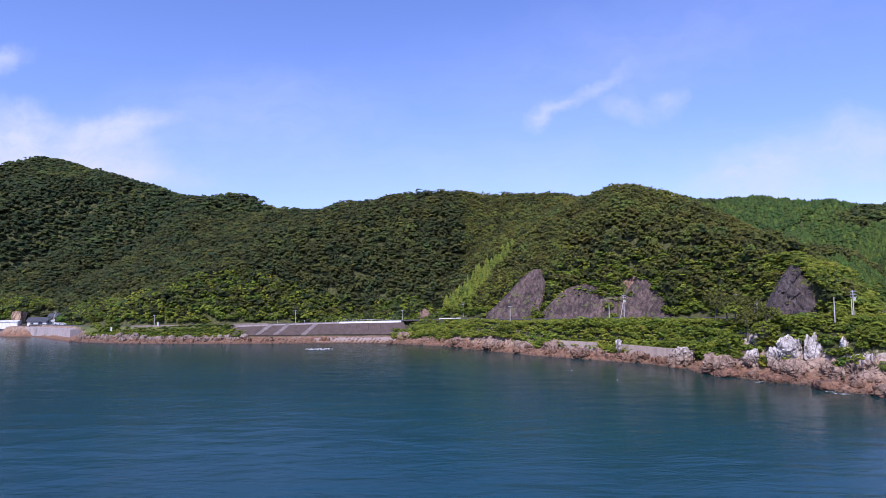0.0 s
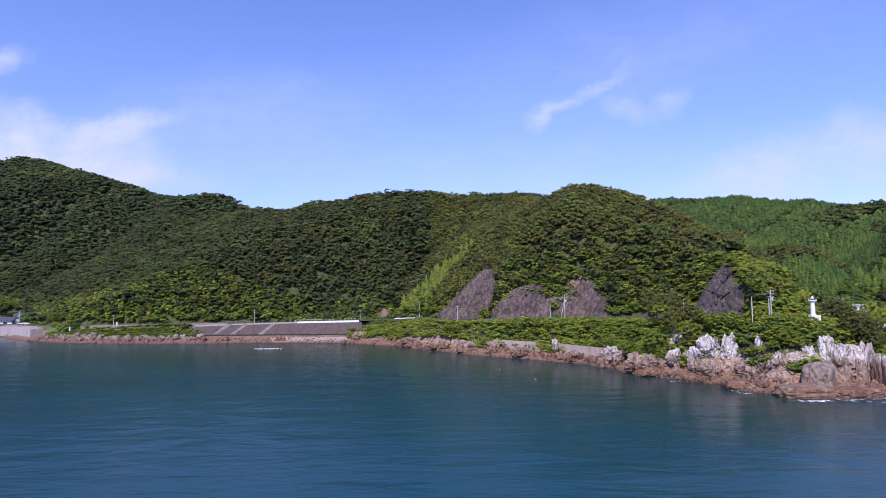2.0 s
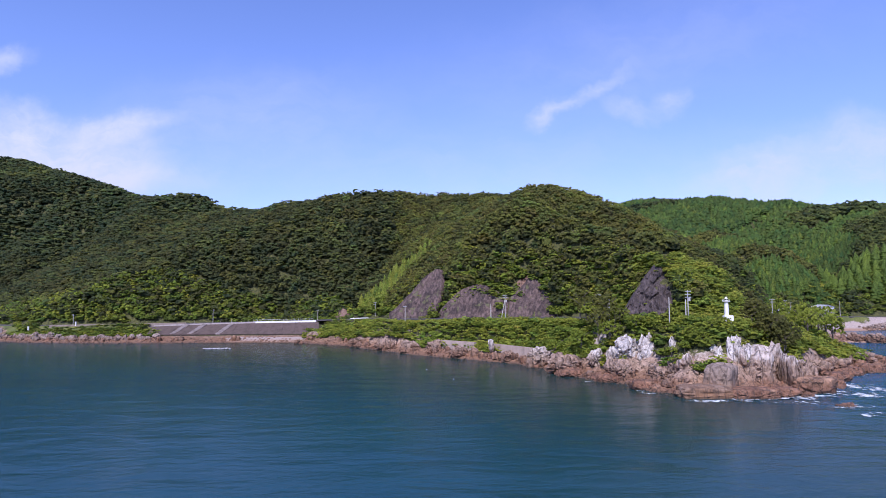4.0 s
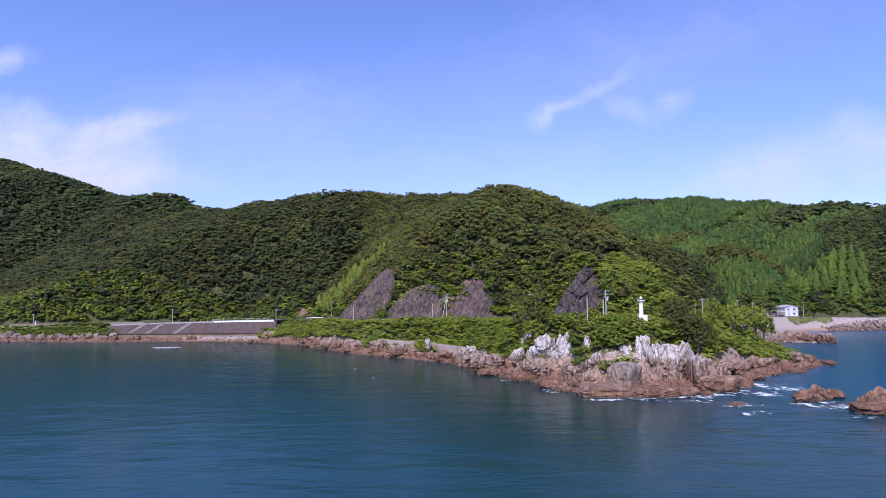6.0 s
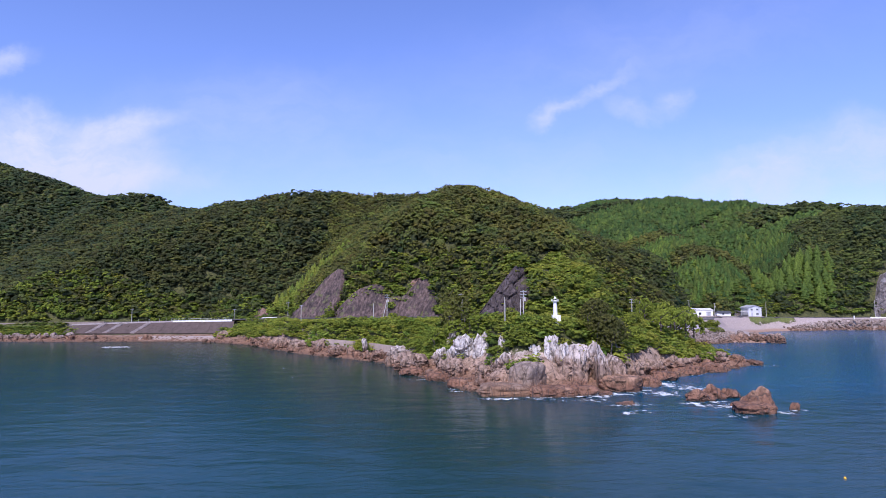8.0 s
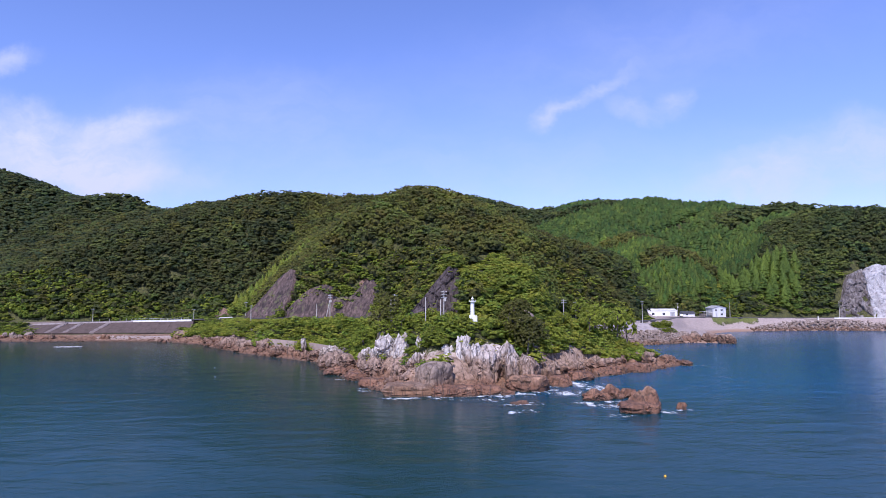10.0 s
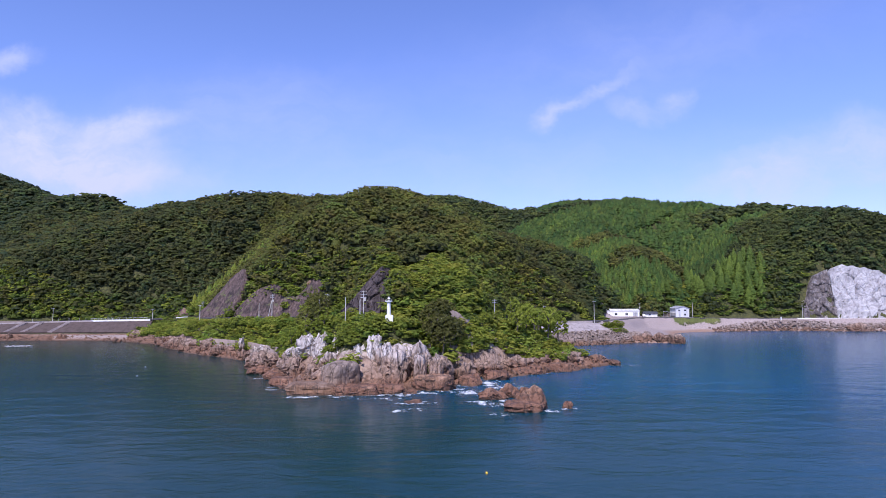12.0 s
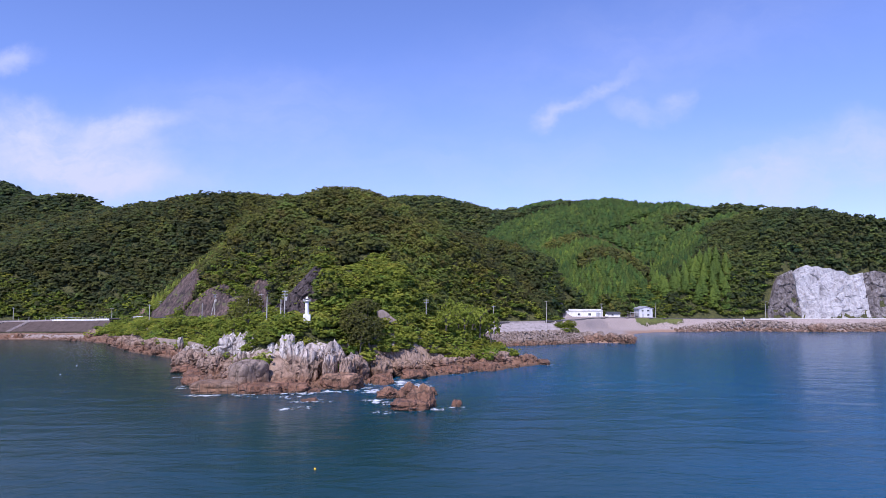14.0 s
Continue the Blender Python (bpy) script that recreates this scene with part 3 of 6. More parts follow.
# walls and stone banks: crest and toe
BAY_CREST, BAY_TOE = [(-106, 306.5, 6.8), (-87, 307.5, 7.4), (-54, 308.3, 8.2), (-20, 304.5, 8.8)], [(-106, 298.5, 3.2), (-87, 298, 3.2), (-54, 299, 3.3), (-18, 295.5, 3.4)]
COVE_CREST = [(164, 266.5, 8.8), (175.7, 272, 8.8), (190, 277.5, 8.9), (207, 280, 8.9), (217, 282.5, 8.9)]
COVE_TOE = [(167, 257, 5), (176, 262, 5.1), (190, 267, 5.4), (206, 271.5, 5.8), (219, 275.5, 5.5)]
COVE_WATER = [(170, 243, -0.4), (176, 249, -0.4), (190, 255, -0.4), (206, 262, -0.4), (222, 271, -0.4)]
BANKS = [(BAY_CREST, BAY_TOE), (COVE_CREST, COVE_TOE), (COVE_TOE, COVE_WATER)]


def road_side(x, y):
    """1 on the inland side of the road, -1 on the sea side."""
    far, side = np.full(x.shape, 1e9), np.ones(x.shape)
    for (ax, ay, _), (bx, by, _) in zip(ROAD[:-1], ROAD[1:]):
        dx, dy = bx - ax, by - ay
        t = np.clip(((x - ax) * dx + (y - ay) * dy) / (dx * dx + dy * dy), 0, 1)
        d = np.hypot(x - ax - t * dx, y - ay - t * dy)
        side = np.where(d < far, np.where(dx * (y - ay) - dy * (x - ax) > 0, 1, -1), side)
        far = np.minimum(far, d)
    return side


def near_pad(x, y, grow=1.6):
    hit = (x > 218 + 0.12 * (y - 300)) & (x < 270) & (y > 292) & (y < 362)
    for px, py, r, _ in PADS:
        hit |= np.hypot(x - px, y - py) < r * grow
    return hit


def face_plan(x, y, ax, ay, bx, by, tops, slope):
    """Along a face (0 to 1), metres behind its foot, and how far back it reaches."""
    dx, dy = bx - ax, by - ay
    n = math.hypot(dx, dy)
    u = ((x - ax) * dx + (y - ay) * dy) / n / n
    w = ((y - ay) * dx - (x - ax) * dy) / n
    return u, w, np.interp(u, np.linspace(0, 1, len(tops)), tops) / slope


def ground(x, y):
    """Height of the land over the sea."""
    x, y = np.asarray(x, float), np.asarray(y, float)
    s = inland(x, y)
    point = ease(x, 60, 85) * ease(x, 178, 150) * ease(y, 240, 200)
    shore = np.where(s < 0, np.maximum(s * 0.45, -5.0), (6.8 + 4.2 * point) * ease(s, -3 + 6 * point, 20 + 2 * point))
    rough = ease(s, -6, 3) * ease(s, 34, 16) * ease(x, -40, 10) * ease(x, 195, 182)
    shore = shore + rough * (1.6 + 1.5 * point) * (ripple(x, y, 6.0, 3, 4) - 0.42) * 1.6
    hill = hills(x, y) * ease(s, 3, 19) - 8 * ease(s, 6, 0)
    hill = hill + ease(hill, 12, 40) * ((ripple(x, y, 60.0, 11, 3) - 0.5) * 9.0 + (ripple(x, y, 18.0, 17, 2) - 0.5) * 4.0)
    z = np.maximum(shore, hill)
    flat = ease(x, -230, -215) * ease(x, -12, -20) * (s > 0)
    z = z * (1 - flat) + flat * np.minimum(z, np.where(s < 13, 0.22 * s, 2.86 + 0.5 * (s - 13) + 5 * np.maximum(s - 20, 0)))
    front = ease(x, -212, -224)
    z = z * (1 - front) + front * np.where((s > 0) & (s < 8.6), np.minimum(z, 0.1 * s), z)  # narrow beach below the village seawall
    low = ease(x, 220, 230) * ease(x, 300, 285) * (s > 0) * (s < 24)
    z = z * (1 - low) + low * np.minimum(z, 0.3 + 0.2 * s)
    d, zr = nearest(x, y, ROAD)
    side = road_side(x, y)
    verge = np.where(side < 0, 8.5 * ease(x, 8, 26) * np.maximum(ease(x, 84, 74) * ease(s, 8, 13), ease(x, 99, 90) * ease(s, 11, 20)), 0.0)  # level ground on the sea side of the road
    e = np.maximum(d - 4.2 - verge, 0)
    held = np.clip(z, zr - np.where(x > 220, 1.4, 0.85) * e, np.where(side > 0, zr + 2.0 * e, zr + 0.08 * e - 1.2 * ease(x, 8, 26) * ease(x, 104, 96) * ease(d, 4.4, 7)))
    z = np.where(s > 6, held, np.minimum(z, zr + 2.0 * e))
    for (ax, ay), (bx, by), foot, tops, slope in FACES:
        u, w, reach = face_plan(x, y, ax, ay, bx, by, tops, slope)
        back = max(1.8, 4 / slope + (1.4 if slope < 1.9 else 0.5))
        cut = foot - 0.5 + slope * np.clip(w - back, 0, None)
        z = np.where((u > -0.04) & (u < 1.04) & (w > -5) & (w < reach + back + 0.8), np.minimum(z, cut), z)
    for crest, toe in BANKS:
        a, za = nearest(x, y, crest)
        c, zc = nearest(x, y, toe)
        t = c / np.maximum(a + c, 0.01)
        z = np.where(a + c < 13.5, np.minimum(z, zc + (za - zc) * t - 0.9), z)
    for px, py, r, pz in PADS:
        k = ease(np.hypot(x - px, y - py), r * 1.5, r)
        z = z * (1 - k) + pz * k
    return z


def height(x, y):
    return float(ground(np.array([float(x)]), np.array([float(y)]))[0])


def steps(*runs):
    return np.concatenate([np.arange(a, b, c) for a, b, c in runs])


gx = steps((-900, -300, 12), (-300, -210, 2), (-210, 250, 1.7), (250, 450, 3), (450, 1101, 14))
gy = steps((110, 210, 1.6), (210, 330, 2), (330, 400, 2), (400, 470, 4), (470, 1001, 10))
GX, GY = np.meshgrid(gx, gy)
GZ = ground(GX, GY)
idx = np.arange(GX.size).reshape(GX.shape)
quads = np.stack([idx[:-1, :-1], idx[:-1, 1:], idx[1:, 1:], idx[1:, :-1]], -1).reshape(-1, 4)
keep = GZ.ravel()[quads].mean(1) > -3.5
vx, vy, vz = GX.ravel(), GY.ravel(), GZ.ravel()
vs, vr = inland(vx, vy), nearest(vx, vy, ROAD)[0]
spread = 7 * ripple(vx, vy, 9.0, 5)
shrink = 0.55 + 0.45 * ease(vx, 66, 80)
rocky = ease(vs, (14 + spread) * shrink, (6 + spread) * shrink) * ease(vx, 200, 190) * ease(vy, 300, 285)
rocky = np.maximum(rocky, ease(vs, 14, 11) * (vx < -20))
grassy = ease(vr, 7, 4.4) * (vx < -60) * (vs > 8) * (road_side(vx, vy) < 0)
grassy = np.maximum(grassy, ease(vs, 10, 12) * ease(vs, 26, 22) * (vx < -96) * (vy < 322))
sea_side = road_side(vx, vy) < 0
verge = ease(vx, 222, 228) * ease(vx, 306, 296) * ease(vr, 12.5, 10) * ease(vz, 4.6, 5.6) * ease(vx, 226, 232) * sea_side
grassy = np.maximum(grassy, verge)
sandy = ease(vx, 238, 246) * ease(vs, 17, 11) * (1 - verge)
sandy = np.maximum(sandy, ease(vx, 163, 168) * ease(vx, 214, 206) * ease(vs, 16, 11) * ease(vy, 236, 244))
sandy = np.maximum(sandy, ease(vx, 205, 212) * ease(vx, 270, 262) * ease(vs, 34, 28) * sea_side * (1 - verge))
sandy = np.maximum(sandy, ease(vx, -66, -58) * ease(vx, -20, -26) * ease(vs, 11, 8) * ease(vs, 1, 3))
sandy = np.maximum(sandy, 1.0 * near_pad(vx, vy, 1.1) * (vx > 0))
land_mesh = sheet("ground", np.stack([vx, vy, vz], -1), quads[keep], [LAND], smooth=True)
for name, weight in (("rock", rocky), ("grass", grassy), ("beach", sandy)):
    land_mesh.attributes.new(name, "FLOAT", "POINT").data.foreach_set("value", weight.astype(np.float32))
land = new("ground", land_mesh)
tagged(land, "hilly coastal ground with rocky shore and grassy banks", "ground", kind="structure")

bm = bmesh.new()
bmesh.ops.create_grid(bm, x_segments=20, y_segments=20, size=4200)
sea = part("sea", bm, SEA)
sea.location = (0, 700, 0)
tagged(sea, "calm blue-green sea with small ripples", "sea", kind="structure")


def ribbon(line, half, lift, thick, side=0.0, z_of=None):
    """A strip along a line of (x, y, z), with thickness; side shifts it to its left."""
    P = np.asarray(line, float)
    t = np.gradient(P[:, :2], axis=0)
    t /= np.linalg.norm(t, axis=1)[:, None]
    n = np.stack([-t[:, 1], t[:, 0]], 1)
    bm = bmesh.new()
    rows = []
    for p, q in zip(P, n):
        a, b = p[:2] + q * (side - half), p[:2] + q * (side + half)
        rows.append([bm.verts.new((a[0], a[1], p[2] + lift)), bm.verts.new((b[0], b[1], p[2] + lift)),
                     bm.verts.new((b[0], b[1], p[2] + lift - thick)), bm.verts.new((a[0], a[1], p[2] + lift - thick))])
    for r, q in zip(rows[:-1], rows[1:]):
        for k in range(4):
            bm.faces.new((r[k], q[k], q[(k + 1) % 4], r[(k + 1) % 4]))
    bm.faces.new(rows[0])
    bm.faces.new(rows[-1][::-1])
    bmesh.ops.recalc_face_normals(bm, faces=bm.faces)
    return bm


def smooth_line(line, step=4.0):
    """The line with rounded corners, a point every few metres."""
    P = np.asarray(line, float)
    for _ in range(2):
        P = np.concatenate([P[:1], np.stack([P[:-1] * 0.75 + P[1:] * 0.25, P[:-1] * 0.25 + P[1:] * 0.75], 1).reshape(-1, P.shape[1]), P[-1:]])
    s = np.concatenate([[0], np.cumsum(np.linalg.norm(np.diff(P[:, :2], axis=0), axis=1))])
    u = np.arange(0, s[-1], step)
    return np.stack([np.interp(u, s, P[:, k]) for k in range(P.shape[1])], 1)


ROAD_LINE = smooth_line(ROAD)
tagged(part("road", ribbon(ROAD_LINE, 3.2, 0.16, 0.5), ASPHALT), "grey asphalt coast road round the headland", "road", kind="structure")


# ---- plants ----
def conical(rng, tiers, sides):
    """A conifer one metre wide and high: ragged skirts of branches, one above the other."""
    v, n, tris, tone = [], [], [], []
    for k in range(tiers):
        h0, h1 = 0.04 + 0.84 * k / tiers, min(1.0, 0.04 + 0.84 * (k + 1.0) / tiers + 0.16)
        r = 0.5 * (1 - 0.88 * (k / tiers) ** 1.8)
        at = len(v)
        v.append((rng.normal(0, 0.03), rng.normal(0, 0.03), h1))
        n.append((0, -0.2, 1))
        tone.append(0.03)
        for j in range(sides):
            a = 2 * math.pi * (j + 0.35 * k + 0.6 * rng.random()) / sides
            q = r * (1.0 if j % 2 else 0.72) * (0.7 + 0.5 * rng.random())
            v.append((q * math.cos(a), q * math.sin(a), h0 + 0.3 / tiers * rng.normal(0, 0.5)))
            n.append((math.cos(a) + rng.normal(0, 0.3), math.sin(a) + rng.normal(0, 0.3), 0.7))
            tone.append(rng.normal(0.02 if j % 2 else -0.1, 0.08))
            tris.append((at, at + 1 + j, at + 1 + (j + 1) % sides))
    n = np.array(n, float)
    return np.array(v, float), n / np.linalg.norm(n, axis=1)[:, None], np.array(tris), np.array(tone)


def crown(rng, tufts, sprays, leaf=0.04, rim=5, inner=True):
    """The foliage of one broadleaf plant, one metre wide and high, standing at the origin: a core, many small ragged umbrellas of leaves
    gathered on a few boughs, and loose sprays. Places, the way each faces, triangles and shifts of tint."""
    boughs = max(3, tufts // 6)
    i = np.arange(boughs) + 0.5
    a = i * 2.39996 + rng.random() * 6.28
    z = 1 - i / boughs * 1.3
    bough = np.stack([np.sqrt(1 - z * z) * np.cos(a), np.sqrt(1 - z * z) * np.sin(a), z], 1) * (0.35, 0.35, 0.34) * (0.8 + 0.35 * rng.random((boughs, 1))) + (0, 0, 0.46)
    spread = 0.2 * math.sqrt(6 / boughs)
    pick = np.arange(tufts) % boughs
    d = rng.normal(0, 1, (tufts, 3))
    d[:, 2] = np.abs(d[:, 2]) * 0.9 - 0.15
    d /= np.linalg.norm(d, axis=1)[:, None]
    c = bough[pick] + d * (1, 1, 0.62) * spread * (0.75 + 0.4 * rng.random((tufts, 1)))
    out = d * 0.7 + (bough[pick] - (0, 0, 0.4)) * 1.6
    out /= np.linalg.norm(out, axis=1)[:, None]
    size = math.sqrt(0.46 / tufts) * (0.65 + 0.7 * rng.random(tufts))
    axis = out * 0.6 + (0, 0, 0.6) + rng.normal(0, 0.15, (tufts, 3))
    axis /= np.linalg.norm(axis, axis=1)[:, None]
    side = np.cross(axis, rng.normal(0, 1, (tufts, 3)))
    side /= np.linalg.norm(side, axis=1)[:, None]
    third = np.cross(axis, side)
    t = np.arange(rim) * 2 * math.pi / rim
    cap = np.concatenate([[(0, 0, 0.4)], np.stack([np.cos(t), np.sin(t), -0.35 + 0 * t], 1)])
    local = cap[None] * (0.45 + 0.9 * rng.random((tufts, rim + 1, 1)))
    way_out = local[..., :1] * side[:, None] + local[..., 1:2] * third[:, None] + local[..., 2:] * axis[:, None]
    v = (c[:, None] + way_out * size[:, None, None]).reshape(-1, 3)
    n = (way_out * 0.6 + out[:, None] * 0.9 + rng.normal(0, 0.25, (tufts, rim + 1, 3)) + (0, 0, 0.2)).reshape(-1, 3)
    tri = np.array([(0, 1 + k, 1 + (k + 1) % rim) for k in range(rim)])
    faces = (tri[None] + (np.arange(tufts) * (rim + 1))[:, None, None]).reshape(-1, 3)
    tone = np.repeat(rng.normal(0, 0.07, boughs)[pick] + rng.normal(0, 0.07, tufts), rim + 1) + rng.normal(0, 0.04, tufts * (rim + 1))
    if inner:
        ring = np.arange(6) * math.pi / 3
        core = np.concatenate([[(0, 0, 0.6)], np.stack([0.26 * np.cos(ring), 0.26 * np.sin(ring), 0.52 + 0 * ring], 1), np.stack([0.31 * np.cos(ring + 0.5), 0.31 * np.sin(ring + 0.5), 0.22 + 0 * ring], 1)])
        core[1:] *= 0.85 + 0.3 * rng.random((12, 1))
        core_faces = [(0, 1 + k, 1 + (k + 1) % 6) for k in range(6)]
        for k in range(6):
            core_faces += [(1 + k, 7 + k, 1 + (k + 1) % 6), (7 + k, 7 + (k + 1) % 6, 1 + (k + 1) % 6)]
        # the core's tint is lowered: shade inside the crown, put into its colour
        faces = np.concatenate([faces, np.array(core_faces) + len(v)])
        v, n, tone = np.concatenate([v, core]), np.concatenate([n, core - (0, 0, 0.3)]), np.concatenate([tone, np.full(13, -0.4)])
    if sprays:
        pick = rng.integers(0, tufts, sprays)
        d = rng.normal(0, 1, (sprays, 3)) + axis[pick] * 0.8
        d /= np.linalg.norm(d, axis=1)[:, None]
        p = c[pick] + d * size[pick][:, None] * (0.6 + 0.6 * rng.random((sprays, 1)))
        m = d + rng.normal(0, 0.5, (sprays, 3))
        m /= np.linalg.norm(m, axis=1)[:, None]
        u = np.cross(m, rng.normal(0, 1, (sprays, 3)))
        u /= np.linalg.norm(u, axis=1)[:, None]
        w = np.cross(m, u)
        s = leaf * (0.6 + 0.8 * rng.random((sprays, 1)))
        quad = np.stack([p - u * s, p - w * s * 0.6 + m * s * 0.2, p + u * s, p + w * s * 0.6 - m * s * 0.2], 1).reshape(-1, 3)
        at = len(v) + np.arange(sprays)[:, None] * 4
        faces = np.concatenate([faces, np.concatenate([at + (0, 1, 2), at + (0, 2, 3)])])
        v, n = np.concatenate([v, quad]), np.concatenate([n, np.repeat(d * 0.65 + m * 0.6 + (0, 0, 0.2), 4, 0)])
        tone = np.concatenate([tone, np.repeat(rng.normal(0.03, 0.12, sprays), 4)])
    return v, n / np.linalg.norm(n, axis=1)[:, None], faces, tone


def woods(name, label, spots, width, tall, kinds, mat, tint, category="woods", cast_mean=0.0):
    """One stand of plants. spots: (n, 3) feet; width, tall, tint: for each plant; kinds: crowns to choose from."""
    n = len(spots)
    pick = RNG.integers(0, len(kinds), n)
    turn = RNG.random(n) * 2 * math.pi
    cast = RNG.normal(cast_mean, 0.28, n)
    places, tints, casts, faces_to, faces, at = [], [], [], [], [], 0
    for k, (shape, way_out, tris, tone) in enumerate(kinds):
        m = pick == k
        if not m.any():
            continue
        c, s = np.cos(turn[m])[:, None], np.sin(turn[m])[:, None]
        x, y = shape[None, :, 0], shape[None, :, 1]
        w, t = width[m][:, None], tall[m][:, None]
        f = spots[m]
        places.append(np.stack([f[:, :1] + (x * c - y * s) * w, f[:, 1:2] + (x * s + y * c) * w, f[:, 2:3] + shape[None, :, 2] * t], -1).reshape(-1, 3))
        tints.append((tint[m][:, None] + tone[None]).ravel())
        casts.append(np.repeat(cast[m], len(shape)))
        ox, oy = way_out[None, :, 0], way_out[None, :, 1]
        faces_to.append(np.stack([ox * c - oy * s, ox * s + oy * c, np.broadcast_to(way_out[None, :, 2], (m.sum(), len(shape)))], -1).reshape(-1, 3))
        faces.append((tris[None] + (at + np.arange(m.sum()) * len(shape))[:, None, None]).reshape(-1, 3))
        at += m.sum() * len(shape)
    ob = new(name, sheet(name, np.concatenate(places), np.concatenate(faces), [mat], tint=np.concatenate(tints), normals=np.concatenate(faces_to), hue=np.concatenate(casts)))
    return tagged(ob, label, category, kind="stuff")


def scatter(x0, x1, y0, y1, step):
    """Jittered places over a stretch of the plan."""
    x, y = np.meshgrid(np.arange(x0, x1, step), np.arange(y0, y1, step * 0.87))
    x = x + (np.arange(x.shape[0]) % 2)[:, None] * step / 2
    x, y = x.ravel(), y.ravel()
    return x + RNG.normal(0, step * 0.2, x.size), y + RNG.normal(0, step * 0.2, y.size)


NEAR_BROAD = [crown(RNG, 48, 14, 0.03, 4) for _ in range(14)]
MID_BROAD = [crown(RNG, 30, 6, 0.035, 4) for _ in range(12)]
FAR_BROAD = [crown(RNG, 14, 0, 0.0, 4) for _ in range(12)]
NEAR_CONE = [conical(RNG, 8, 12) for _ in range(5)]
MID_CONE = [conical(RNG, 5, 10) for _ in range(8)]
FAR_CONE = [conical(RNG, 3, 8) for _ in range(8)]
SHRUBS = [crown(RNG, 34, 12, 0.035, 4) for _ in range(10)]
FINE_SHRUBS = [crown(RNG, 50, 20, 0.028, 4) for _ in range(10)]
LOW_SHRUBS = [crown(RNG, 26, 12, 0.04, 4) for _ in range(8)]


def bare(x, y, grow=0.0, front=1.0):
    """Where a bare face lies, or the strip before its foot."""
    hit = np.zeros(x.shape, bool)
    for (ax, ay), (bx, by), _, tops, slope in FACES:
        u, w, reach = face_plan(x, y, ax, ay, bx, by, tops, slope)
        hit |= (u > -0.03) & (u < 1.03) & (w > -front) & (w < reach + grow - 0.8 + (3.5 if slope > 3.5 else 0.0))
    return hit


def stand(name, label, area, step, kinds, mat, size, high, tone, mask=None, low=6.3, clear=6.0, cast=0.0):
    """Woods over a stretch of the plan (x0, x1, y0, y1), on slopes above the road."""
    x, y = scatter(*area, step * 0.74)
    steep = np.hypot(ground(x + 2, y) - ground(x - 2, y), ground(x, y + 2) - ground(x, y - 2)) / 4
    s, d = inland(x, y), nearest(x, y, ROAD)[0]
    ok = (RNG.random(len(x)) < 0.62 * np.sqrt(1 + steep ** 2)) & (s > 14) & (d > clear) & ~bare(x, y, 4.4) & ~near_pad(x, y, 1.1) & (road_side(x, y) > 0) & ~((x > 212) & (x < 300) & (d < 7))
    if mask is not None:
        ok &= mask(x, y)
    x, y = x[ok], y[ok]
    z = ground(x, y)
    behind = (z < ground(x, y - 32) - 10) | (z < ground(x, y - 14) - 6)
    ok = (z > low) & (~behind | (RNG.random(len(x)) < 0.1))
    x, y, z = x[ok], y[ok], z[ok]
    n = len(x)
    width = step * size * (0.68 + 0.6 * RNG.random(n))
    tall = high * (0.78 + 0.44 * RNG.random(n))
    tint = np.clip((tone(x, y) if callable(tone) else tone) + RNG.normal(0, 0.17, n) + (ripple(x, y, 30.0, 23) - 0.5) * 0.5 + (ripple(x, y, 85.0, 37, 2) - 0.5) * 0.5, 0, 1)
    return woods(name, label, np.stack([x, y, z - 0.8], 1), width, tall, kinds, mat, tint, cast_mean=cast)


def strip(x, y):
    """The bright plantation up the gully west of the mortar slopes."""
    return (nearest(x, y, [(4, 299), (20, 306), (30, 314)])[0] < 8.5) & (y < 315)


def plantation(x, y):
    """Cedar plantation on the eastern hillside, with gaps of broadleaf wood."""
    return (ripple(x * 0.6, y * 1.3, 75.0, 31) > 0.44) & (y > 375) & ~((x < 240) & (y > 640)) & ~((x > 338) & (y < 430)) & ~((x > 395) & (y < 530))


def brown_patch(x, y):
    """Old broadleaf trees left standing among the cedars."""
    edge = 6 * ripple(x, y, 14.0, 61) - 3
    return (nearest(x, y, [(262, 419), (282, 408), (308, 393)])[0] + edge < 12) | (nearest(x, y, [(245, 474), (280, 470)])[0] + edge < 9)


def cedar_stand(x, y):
    return (np.hypot((x - 315) / 26, (y - 386) / 13) < 1)


def scrub(x, y):
    """Low bright scrub on the slope behind the light tower."""
    return (np.hypot((x - 136) / 27, (y - 195) / 22) < 1 + 0.3 * (ripple(x, y, 12.0, 67) - 0.5)) & (road_side(x, y) > 0)


# leaf tint raised on the east flank, making up for weak sunlight there
stand("headland_woods", "dense dark green broadleaf woods on the headland hill", (14, 205, 172, 400), 4.2, NEAR_BROAD, BROADLEAF, 1.65, 6.6, lambda x, y: 0.46 + 0.42 * ease(x, 120, 155) * ease(y, 320, 250), lambda x, y: ~strip(x, y) & ~scrub(x, y), cast=-0.05)
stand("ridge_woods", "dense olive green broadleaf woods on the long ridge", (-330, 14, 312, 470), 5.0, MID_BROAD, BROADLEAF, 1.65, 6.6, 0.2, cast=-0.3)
stand("ridge_top_woods", "dark broadleaf woods along the ridge top", (14, 110, 400, 440), 5.0, MID_BROAD, BROADLEAF, 1.65, 7.0, 0.42)
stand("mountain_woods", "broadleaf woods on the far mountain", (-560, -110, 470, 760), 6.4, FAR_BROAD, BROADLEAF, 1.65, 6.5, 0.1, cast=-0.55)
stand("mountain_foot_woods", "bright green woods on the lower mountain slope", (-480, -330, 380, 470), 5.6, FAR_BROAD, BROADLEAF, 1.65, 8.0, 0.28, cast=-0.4)
